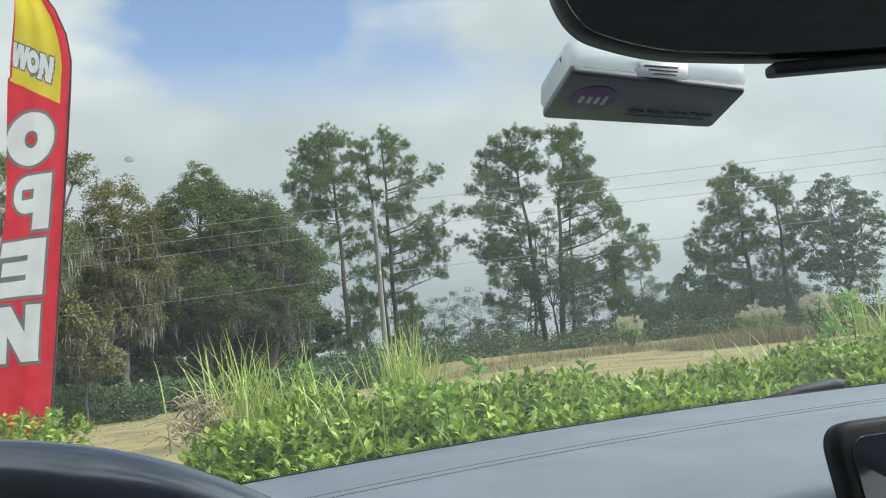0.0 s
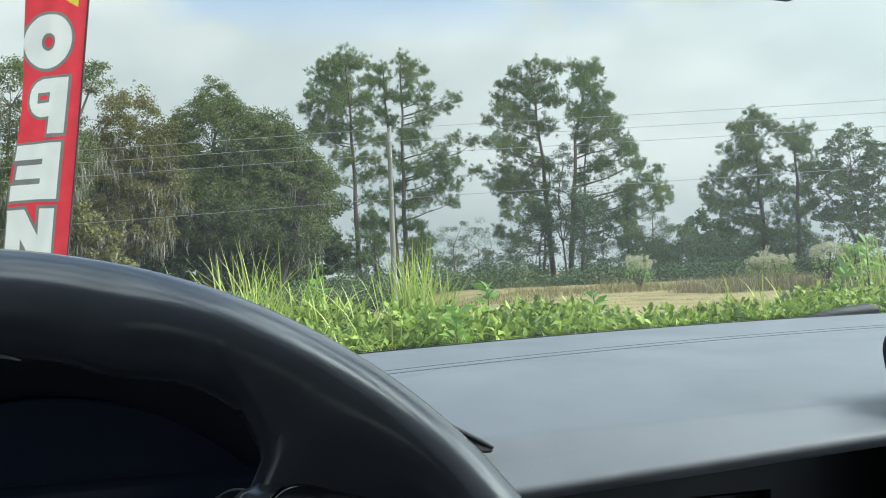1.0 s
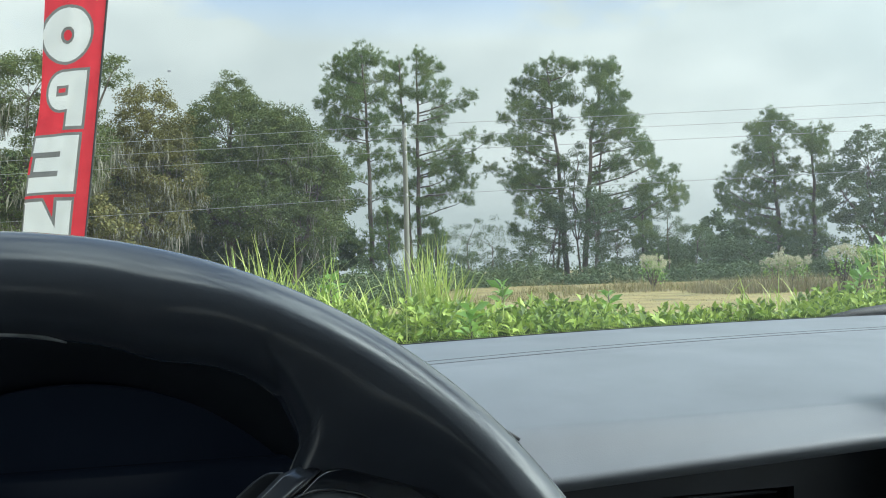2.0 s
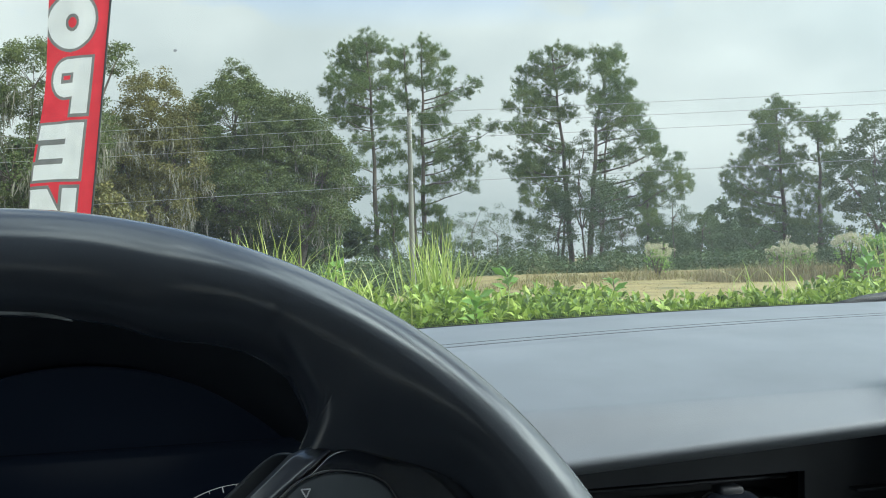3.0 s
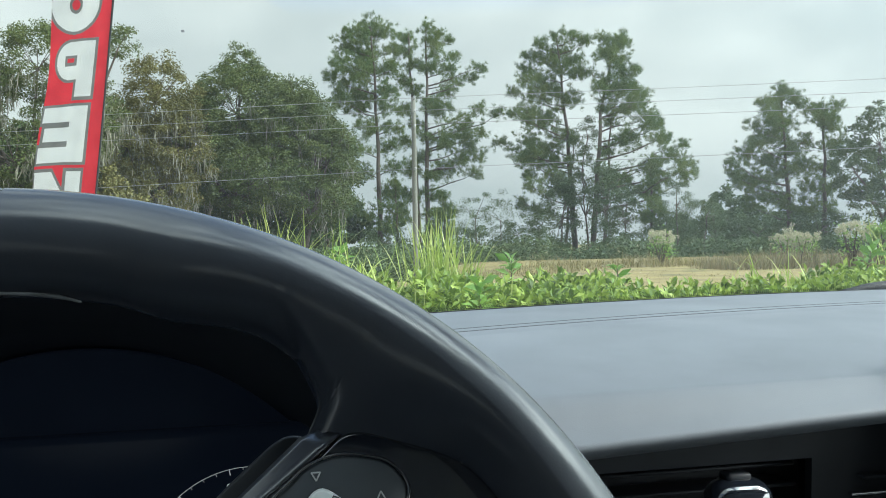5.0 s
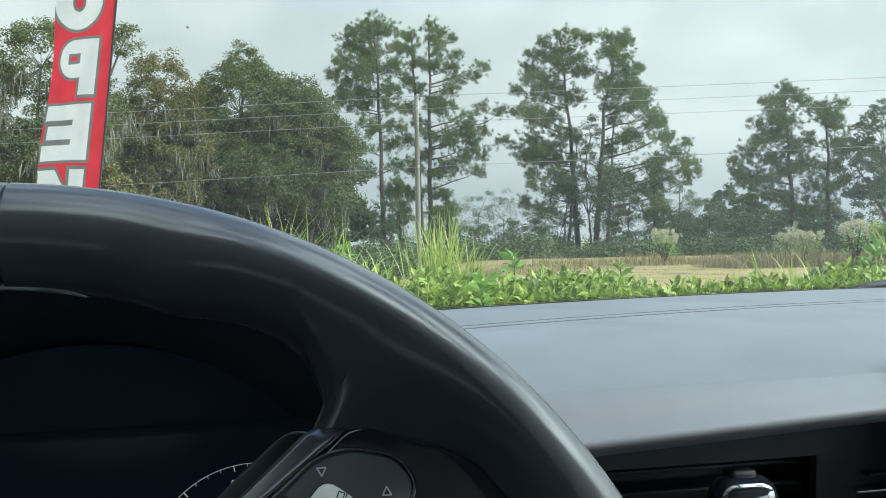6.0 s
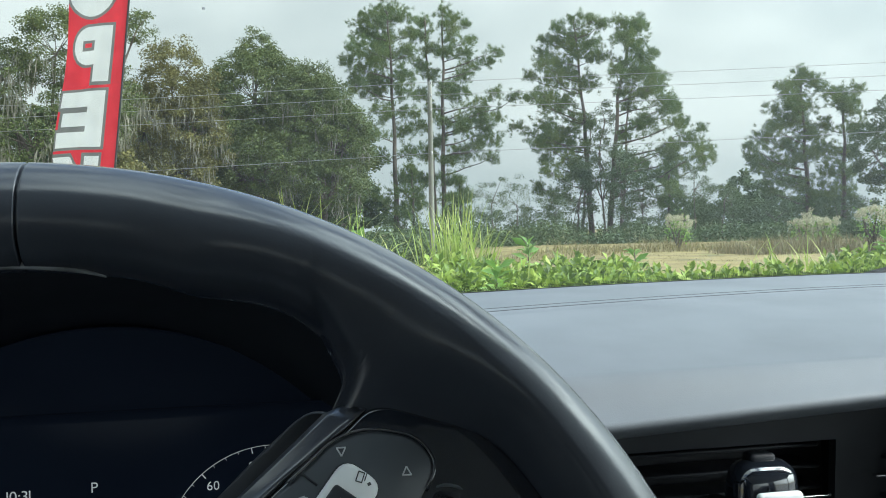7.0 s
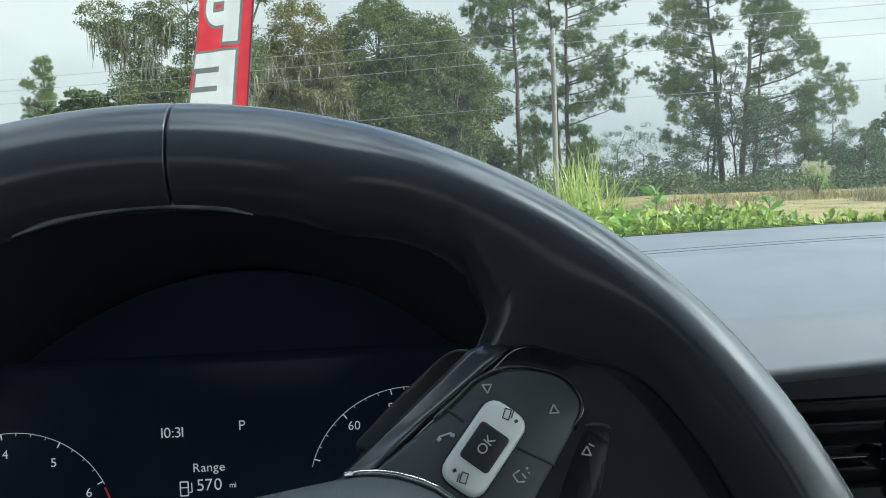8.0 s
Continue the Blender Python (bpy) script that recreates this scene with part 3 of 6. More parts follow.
def build_hood():
    """The binnacle's hood and the display under it."""
    cl = thing("instrument_cluster", (-0.083, 0.44, 1.04), "black digital instrument cluster lit with white dials and text", "instrument cluster")
    inv = Matrix.Translation((0.083, -0.44, -1.04))
    bm = bmesh.new()
    rows = []
    for y, wide, drop in ((0.331, 1.0, 0.0), (0.333, 1.0, -0.0012), (0.338, 0.985, 0.001), (0.355, 0.90, 0.012), (0.40, 0.74, 0.026), (0.48, 0.60, 0.042), (0.58, 0.48, 0.056)):
        row = []
        for k in range(61):
            d = -1 + 2 * k / 60
            row.append((-0.066 + 0.1742 * wide * d, y, 1.196 - drop - 0.0505 * d * d - 0.006 * max(0.0, d) ** 8 - 0.006 * max(0.0, d) ** 2))
        row = [(row[0][0], y, 1.125), *row, (row[-1][0] - 0.004, y, 1.128)]
        rows.append(row)
    grid(bm, rows)
    bmesh.ops.recalc_face_normals(bm, faces=bm.faces[:])
    bmesh.ops.solidify(bm, geom=bm.faces[:], thickness=0.004)
    part("hood", bm, BLACK, cl, "black curved hood", m=inv)
    bm = bmesh.new()
    rounded(bm, (0.29, 0.010, 0.125), 0.004, (-0.083, 0.4395, 1.056))
    scr = part("display", bm, SCREEN, cl, "dark glossy display", m=inv)
    # added back panel; the screen material's glow lifts the dark recess
    bm = bmesh.new()
    arch = [(-0.066 + 0.110 * d, 1.154 - 0.045 * d * d) for d in (-1 + 2 * k / 24 for k in range(25))]
    slab(bm, [(0.044, 0.99)] + arch[::-1] + [(-0.176, 0.99)], 0.0, 0.006, 0.001)
    bm.transform(pose(0, 0.455, 0, 90, 0, 0))
    part("binnacle_back", bm, SCREEN, cl, "added dark back panel with a faint glow", m=inv)
    face = Matrix.Translation((0, 0.4335, 0)) @ pose(0, 0, 0, 90, 0, 0)

    def put(text, x, z, size, name="digit"):
        figures(name, text, size, GLOW, scr, face @ pose(x, z, 0))

    put("10:31", -0.0993, 1.0848, 0.0066)
    put("P", -0.0686, 1.0865, 0.0064)
    figures("letter", "Range", 0.0056, GLOW, scr, face @ pose(-0.0841, 1.0684, 0))
    put("570", -0.0842, 1.0604, 0.0076)
    figures("letter", "mi", 0.0034, GLOW, scr, face @ pose(-0.0741, 1.0599, 0))
    put("60", -0.0190, 1.0837, 0.0056)
    put("80", -0.0008, 1.0912, 0.0056)
    put("4", -0.1715, 1.0790, 0.0056)
    put("5", -0.1511, 1.0743, 0.0056)
    put("6", -0.1367, 1.0600, 0.0056)
    put("3", -0.1890, 1.0745, 0.0056)
    # fuel pump sign
    bm = bmesh.new()
    for a, b, c, d in ((0.0, -0.0035, 0.0040, 0.0006), (0.0, 0.0035, 0.0040, 0.0006), (0.0, 0.0006, 0.0040, 0.0005), (-0.0019, 0.0, 0.0005, 0.0070),
                       (0.0019, 0.0, 0.0005, 0.0070), (0.0037, 0.0004, 0.0004, 0.0048), (0.0028, -0.0019, 0.0018, 0.0004)):
        rounded(bm, (c * 0.9, 0.0004, d * 0.9), 0.0001, (-0.0957 + a * 0.9, 0.4338, 1.0593 + b * 0.9), 1)
    part("fuel_sign", bm, GLOW, scr)
    for cx, cz, r, a0, a1, first, step in ((0.006, 1.054, 0.0463, 165, 84, 160.5, 7.5), (-0.1685, 1.0465, 0.0420, 138, 24, 131.5, 8.8)):
        bm = bmesh.new()
        tube(bm, [(cx + r * math.cos(radians(a0 + (a1 - a0) * k / 40)), 0.4336, cz + r * math.sin(radians(a0 + (a1 - a0) * k / 40))) for k in range(41)], 0.00014, 5)
        dial = part("dial_arc", bm, GLOW, scr)
        k = 0
        while first - k * step >= a1:
            a = radians(first - k * step)
            ln = 0.0026 if k % 4 == 0 else 0.0013
            bm = bmesh.new()
            p = Vector((cx + r * math.cos(a), 0.4336, cz + r * math.sin(a)))
            tube(bm, [p, p - Vector((math.cos(a), 0, math.sin(a))) * ln], 0.0003 if k % 4 == 0 else 0.00016, 4)
            part("tick", bm, GLOW, dial)
            k += 1
    bm = bmesh.new()
    tube(bm, [(-0.1685 + 0.0415 * math.cos(radians(a)), 0.4337, 1.0465 + 0.0415 * math.sin(radians(a))) for a in range(22, 4, -2)], 0.0005, 5)
    part("red_zone", bm, REDGLOW, scr, "red zone of the dial")


# wheel coordinates: x right, y up along the wheel, z towards the driver
WHEEL = Matrix.Translation((-0.0653, 0.2147, 1.0440)) @ pose(0, 0, 0, 90 - 23.27, 0, 0)


def rim_section(near):
    """Middle radius, half width and half depth of the rim, near degrees from its top: thicker grips at the upper corners, a thumb notch before each."""
    grip = smooth01(12, 19, near) * (1 - smooth01(60, 80, near))
    r_in = 0.1562 + 0.0045 * smooth01(16, 26, near) * (1 - smooth01(40, 75, near)) - 0.0015 * grip
    r_out = 0.1866 + 0.0031 * smooth01(14, 58, near)
    return (r_in + r_out) / 2, (r_out - r_in) / 2, 0.0150 + 0.0022 * grip


def spoke_bound(r):
    """The angle at which a spoke's upper end lies, curving off along the rim."""
    return 36.0 + 60.0 * max(0.0, 0.148 - r) - 9.0 * smooth01(0.148, 0.168, r) ** 1.2


def build_wheel():
    w = thing("steering_wheel", label="black leather steering wheel with buttons and a silver rocker", category="steering wheel", m=WHEEL)
    bm = bmesh.new()
    angles = sorted([i * 2.0 for i in range(180)] + [q * (26.5 + 0.25 * i) for i in range(64) for q in (1, -1)] + [0.1, 0.6, 0.7, 0.8, 0.87, 0.95, 1.05, 1.13, 1.2, 1.3, 1.4, 1.9])
    rows = []
    for deg in sorted(set(round(a % 360, 3) for a in angles)):
        a = radians(deg)
        near = min(deg, 360 - deg)
        pinch = 0.0016 * (1 - smooth01(0.05, 0.20, min(abs(deg - 1.0), abs(deg - 361.0))))
        rc, rr, hz = rim_section(near)
        # where a spoke joins, the rim's inner front flows down to the bezel
        web = smooth01(27, 34, near) * (1 - smooth01(92, 108, near))
        r0 = 0.1365 + 0.0225 * smooth01(38, 53, near)
        lo, hi = r0, 0.168
        for _ in range(24):
            mid = (lo + hi) / 2
            lo, hi = (mid, hi) if spoke_bound(mid) > near else (lo, mid)
        r_i = rc - rr + (min(hi, rc - rr) - rc + rr) * (1 - smooth01(92, 108, near))
        row = []
        for k in range(56):
            b = 2 * math.pi * k / 56
            cb, sb = (math.copysign(abs(v) ** 0.9, v) for v in (math.cos(b), math.sin(b)))
            if cb > 0 and sb > 0:
                cb, sb = math.cos(b) ** 1.25, math.sin(b) ** 0.95
            r, z = rc + (rr - pinch) * cb, (hz - pinch) * sb
            if cb < 0 and web > 0:
                r = rc + (rc - r_i) * cb
                if sb >= 0:
                    far = smooth01(0.0, 0.0055, (near - spoke_bound(r)) * 0.0175 * r)
                    zw = -0.0035 + (hz + 0.0035) * smooth01(r0, rc, r) - 0.011 * (1 - far) ** 2
                else:
                    zw = -0.0145 * (1 + sb) + hz * sb
                z += (zw - z) * web
            row.append((r * math.sin(a), r * math.cos(a), z - 0.002))
        rows.append(row)
    grid(bm, rows, closed=True, wrap=True)
    bmesh.ops.recalc_face_normals(bm, faces=bm.faces[:])
    rim = part("rim", bm, LEATHER, w, "black leather rim with a seam at the top")
    # pale tapered tube drawn as the highlight inside the rim
    bm = bmesh.new()
    tube(bm, [((0.1574 - 0.0022 * (k / 9 - 1.15) ** 2) * math.sin(radians(-15 + 24 * k / 20)), (0.1574 - 0.0022 * (k / 9 - 1.15) ** 2) * math.cos(radians(-15 + 24 * k / 20)), -0.002) for k in range(21)],
         [0.0003 + 0.0013 * math.sin(math.pi * k / 20) for k in range(21)], 8)
    part("edge_highlight", bm, RIMGLINT, rim, "pale crescent drawn as a highlight inside the rim")
    # spokes: right as seen, left its mirror, and a lower one
    body = [(0.070, 0.096), (0.0830, 0.1060), (0.1000, 0.1090), (0.1250, 0.0960), (0.1530, 0.0700), (0.1640, 0.0200), (0.1640, -0.0300),
            (0.1350, -0.0420), (0.0700, -0.0420), (0.0400, 0.0300)]
    bez = outline([(0.0510, 0.0780), (0.0700, 0.0942), (0.0870, 0.1068), (0.0930, 0.1122), (0.0990, 0.1128), (0.1270, 0.1030), (0.1420, 0.0820), (0.1510, 0.0550), (0.1540, 0.0050), (0.0900, -0.0250), (0.0400, -0.0200)],
                  [0.004, 0.005, 0.003, 0.003, 0.008, 0.010, 0.012, 0.015, 0.02, 0.02, 0.01])
    pan = outline([(0.0440, 0.0735), (0.0750, 0.0968), (0.0835, 0.1045), (0.0930, 0.1068), (0.1055, 0.1040), (0.1112, 0.0960), (0.1042, 0.0845), (0.0930, 0.0690), (0.0850, 0.0400), (0.0480, 0.0300)],
                  [0.004, 0.010, 0.006, 0.008, 0.006, 0.006, 0.012, 0.012, 0.010, 0.010])
    for side in (1, -1):
        fl = Matrix.Diagonal((side, 1, 1, 1))
        bm = bmesh.new()
        slab(bm, outline(body, 0.010, 4), -0.026, -0.0040, 0.009)
        bm.transform(fl)
        if side < 0:
            bmesh.ops.reverse_faces(bm, faces=bm.faces[:])
        part("spoke", bm, LEATHER, w, "black leather spoke")
        bm = bmesh.new()
        slab(bm, bez, -0.014, -0.0006, 0.0012)
        bm.transform(fl)
        if side < 0:
            bmesh.ops.reverse_faces(bm, faces=bm.faces[:])
        bz = part("bezel", bm, GLOSS, w, "glossy black bezel")
        bm = bmesh.new()
        slab(bm, pan, -0.004, 0.0004, 0.0016)
        bm.transform(fl)
        if side < 0:
            bmesh.ops.reverse_faces(bm, faces=bm.faces[:])
        panel_ob = part("button_panel", bm, BUTTON, bz, "dark grey button panel")
        bm = bmesh.new()
        tube(bm, [(q.x * side, q.y, 0.0004) for q in pan if q.y > 0.088], 0.0005, 6)
        part("panel_rim", bm, GLOSS, panel_ob, "polished rim of the button panel")
        if side > 0:
            right_bezel = bz
        # polished bevel along the bezel's inner edge
        bm = bmesh.new()
        low_edge = [Vector((0.0445, 0.0800, -0.0060)), Vector((0.0612, 0.0947, -0.0060)), Vector((0.0815, 0.1126, -0.0060)), Vector((0.0868, 0.1146, -0.0060))]
        top_edge = [Vector((0.0515, 0.0790, -0.0004)), Vector((0.0698, 0.0948, -0.0004)), Vector((0.0868, 0.1074, -0.0004)), Vector((0.0925, 0.1122, -0.0008))]
        grid(bm, [[a.lerp(b, f) + Vector((0, 0, h)) for a, b in zip(low_edge, top_edge)] for f, h in ((0, 0), (0.2, 0.00012), (0.4, 0.00025), (0.6, 0.00035), (0.8, 0.00045), (1, 0))])
        bm.transform(fl)
        bmesh.ops.recalc_face_normals(bm, faces=bm.faces[:])
        bmesh.ops.solidify(bm, geom=bm.faces[:], thickness=0.0006)
        part("bevel_strip", bm, SATIN, bz, "satin black bevel")
    # rocker: a silver ring about the dark button
    c = Vector((0.0834, 0.0858))
    up = Vector((0.0103, 0.0130)).normalized()
    rt = Vector((up.y, -up.x))
    def ring(hw, hl, r):
        return outline([c + rt * sx * hw + up * (sy * hl - 0.0005) for sx, sy in ((-1, 1), (1, 1), (1, -1), (-1, -1))], r)
    bm = bmesh.new()
    slab(bm, ring(0.0070, 0.0130, 0.0052), -0.002, 0.0009, 0.0008)
    part("rocker_gap", bm, BLACK, right_bezel, "black gap round the rocker")
    bm = bmesh.new()
    slab(bm, ring(0.0063, 0.0123, 0.0045), -0.001, 0.0030, 0.0012)
    rocker = part("rocker", bm, SILVER, right_bezel, "satin silver rocker")
    bm = bmesh.new()
    slab(bm, ring(0.0043, 0.0054, 0.0012), 0.001, 0.0036, 0.0005)
    part("button", bm, BLACK, rocker, "dark centre button")
    turn = -math.degrees(math.atan2(up.x, up.y))
    lettering("button_text", "OK", 0.0036, PRINT, rocker, Matrix.Translation((c.x, c.y, 0.0037)) @ pose(0, 0, 0, 0, 0, 46))
    def bars(name, at, items, material, rot, z, parent):
        bm = bmesh.new()
        for x, y, sx, sy, r in items:
            b2 = bmesh.new()
            rounded(b2, (sx, sy, 0.0002), 0.00005, (0, 0, 0), 1)
            b2.transform(pose(x, y, 0, 0, 0, r))
            tmp = bpy.data.meshes.new("bar")
            b2.to_mesh(tmp)
            b2.free()
            bm.from_mesh(tmp)
            bpy.data.meshes.remove(tmp)
        part(name, bm, material, parent, m=Matrix.Translation((at[0], at[1], z)) @ pose(0, 0, 0, 0, 0, rot))
    tri = [(0, -0.0010, 0.0026, 0.0004, 0), (-0.0006, 0.0001, 0.0004, 0.0026, -28), (0.0006, 0.0001, 0.0004, 0.0026, 28)]
    bars("arrow_sign", (0.0852, 0.1008), tri, PRINT, 180, 0.0006, right_bezel)
    bars("arrow_sign", (0.1022, 0.0945), tri, PRINT, 0, 0.0006, right_bezel)
    card = [(-0.0008, 0, 0.0003, 0.0026, 0), (0.0008, 0, 0.0003, 0.0026, 0), (0, 0.0013, 0.0018, 0.0003, 0), (0, -0.0013, 0.0018, 0.0003, 0), (0.0014, 0.0004, 0.0003, 0.0022, 0),
            (0.0028, -0.0010, 0.0009, 0.0008, 45)]
    bars("page_sign", c + up * 0.0098, card, DARKPRINT, -22, 0.0031, rocker)
    bars("page_sign", c - up * 0.0098, card, DARKPRINT, 158, 0.0031, rocker)
    bars("phone_sign", (0.0735, 0.0890), [(0, 0.0004, 0.0036, 0.0005, 0), (-0.0018, -0.0002, 0.0012, 0.0010, 30), (0.0018, -0.0002, 0.0012, 0.0010, -30)], PRINT, 15, 0.0006, right_bezel)
    bars("voice_sign", (0.0922, 0.0782), [(-0.0008, 0.0012, 0.0018, 0.0004, 10), (-0.0018, 0.0, 0.0004, 0.0022, 10), (-0.0008, -0.0014, 0.0018, 0.0004, -20), (0.0005, -0.0004, 0.0004, 0.0016, 15),
                                           (0.0020, 0.0010, 0.0006, 0.0006, 0), (0.0020, -0.0002, 0.0005, 0.0005, 0)], PRINT, 20, 0.0006, right_bezel)
    # parting lines between the buttons
    for a, b in (((0.0735, 0.0968), (0.0785, 0.0925)), ((0.0915, 0.0852), (0.1010, 0.0802))):
        bm = bmesh.new()
        tube(bm, [(*a, 0.0003), (*b, 0.0003)], 0.0004, 5)
        part("parting_line", bm, BLACK, right_bezel)
    # second button block below the seam
    bm = bmesh.new()
    slab(bm, outline([(0.1098, 0.0900), (0.1172, 0.0890), (0.1120, 0.0700), (0.1020, 0.0480), (0.0930, 0.0500), (0.1000, 0.0720)], [0.002, 0.002, 0.006, 0.004, 0.004, 0.006]), -0.004, -0.0006, 0.0010)
    low = part("lower_button", bm, BLACK, right_bezel, "black lower button")
    bm = bmesh.new()
    tube(bm, [(0.1100, 0.0900, -0.0006), (0.1120, 0.0903, -0.0005), (0.1140, 0.0901, -0.0005), (0.1158, 0.0896, -0.0006), (0.1172, 0.0888, -0.0008)], [0.0003, 0.0005, 0.0005, 0.0005, 0.0002], 6)
    part("button_edge", bm, BUTTON, low, "grey upper edge")
    bars("pointer_sign", (0.1098, 0.0835), tri + [(0.0012, 0.0016, 0.0016, 0.0004, -20)], PRINT, -10, -0.0004, low)
    bm = bmesh.new()
    tube(bm, [(0.1262, 0.1030, -0.0020), (0.1215, 0.0960, -0.0017), (0.1172, 0.0892, -0.0020)], 0.0005, 6)
    part("parting_line", bm, BUTTON, right_bezel)
    # hub cover
    bm = bmesh.new()
    rows = []
    half = [(0.0, 0.0725), (0.030, 0.0775), (0.056, 0.0815), (0.0745, 0.0745), (0.0860, 0.0520), (0.0880, 0.0050), (0.0800, -0.0500), (0.0550, -0.0800)]
    cover = outline(half + [(-p[0], p[1]) for p in half[:0:-1]], 0.012, 4)
    for k, z in ((1.0, -0.012), (1.0, -0.001), (0.985, 0.0030), (0.95, 0.0065), (0.85, 0.0120), (0.6, 0.0175), (0.3, 0.0200), (0.02, 0.0205)):
        rows.append([(p[0] * k, p[1] * k, z) for p in cover])
    vs = grid(bm, rows, closed=True)
    bm.faces.new(vs[-1])
    bmesh.ops.recalc_face_normals(bm, faces=bm.faces[:])
    hub = part("hub_cover", bm, DASH, w, "dark grey padded hub cover")
    bm = bmesh.new()
    tube(bm, [(p[0] * 1.008, p[1] * 1.008, 0.0004) for p in cover if p[0] > 0.045 and p[1] > -0.06], 0.0009, 6)
    part("hub_trim", bm, CHROME, hub, "thin bright trim")
    bm = bmesh.new()
    slab(bm, outline([(-0.022, -0.07), (0.022, -0.07), (0.018, -0.165), (-0.018, -0.165)], 0.006), -0.02, -0.004, 0.004)
    part("spoke", bm, LEATHER, w, "black lower spoke")
    bm = bmesh.new()
    tube(bm, [(0, 0, -0.012), (0, 0, -0.10), (0, 0, -0.26)], [0.055, 0.05, 0.045], 20)
    part("column", bm, BLACK, w, "black column shroud")
    for side in (1, -1):
        bm = bmesh.new()
        slab(bm, outline([(0.0490, 0.0905), (0.0635, 0.1045), (0.0745, 0.1140), (0.0790, 0.1166), (0.0850, 0.1160), (0.0820, 0.1000), (0.0620, 0.0820)], 0.003), -0.0240, -0.0180, 0.0015)
        bm.transform(Matrix.Diagonal((side, 1, 1, 1)))
        if side < 0:
            bmesh.ops.reverse_faces(bm, faces=bm.faces[:])
        part("shift_paddle", bm, BLACK, w, "black shift paddle")
    # stalk behind the right spoke
    bm = bmesh.new()
    tube(bm, [(0.02, 0.03, -0.065), (0.055, 0.075, -0.062), (0.088, 0.1135, -0.058), (0.093, 0.1175, -0.057)], [0.007, 0.0075, 0.0085, 0.005], 12)
    part("wiper_stalk", bm, BLACK, w, "black control stalk")


def build_mirror():
    m = thing("rear_view_mirror", (0.315, 0.35, 1.386), "black frameless rear-view mirror under the roof", "mirror")
    pts = outline([(-0.121, 0.012), (-0.110, -0.012), (-0.075, -0.0255), (-0.015, -0.0325), (0.120, -0.036), (0.125, 0.036), (-0.112, 0.042)], [0.02, 0.02, 0.03, 0.04, 0.016, 0.026, 0.024], 7)
    bm = bmesh.new()
    slab(bm, pts, 0.0, 0.018, 0.006)
    bm.transform(pose(0, 0, 0, 90, 0, 0))
    sh = part("shell", bm, BLACK, m, "black rounded shell")
    bm = bmesh.new()
    slab(bm, [p * 0.975 for p in pts], 0.0182, 0.0196, 0.0005)
    bm.transform(pose(0, 0, 0, 90, 0, 0))
    part("mirror_glass", bm, MIRROR, m, "dark mirror glass", smooth=False)
    bm = bmesh.new()
    rounded(bm, (0.100, 0.014, 0.006), 0.002, (0.033, -0.009, -0.0372))
    part("sensor_strip", bm, BLACK, m, "black strip under the mirror")
    bm = bmesh.new()
    tube(bm, [(0.0, 0.0, 0.01), (0.0, 0.02, 0.04), (0.0, 0.03, 0.080)], [0.012, 0.010, 0.016], 10)
    part("stem", bm, BLACK, m)
    # turn towards the driver
    m.matrix_world = Matrix.Translation((0.2560, 0.2715, 1.3536)) @ pose(0, 0, 0, 4, 0, -14) @ Matrix.Scale(0.8, 4)


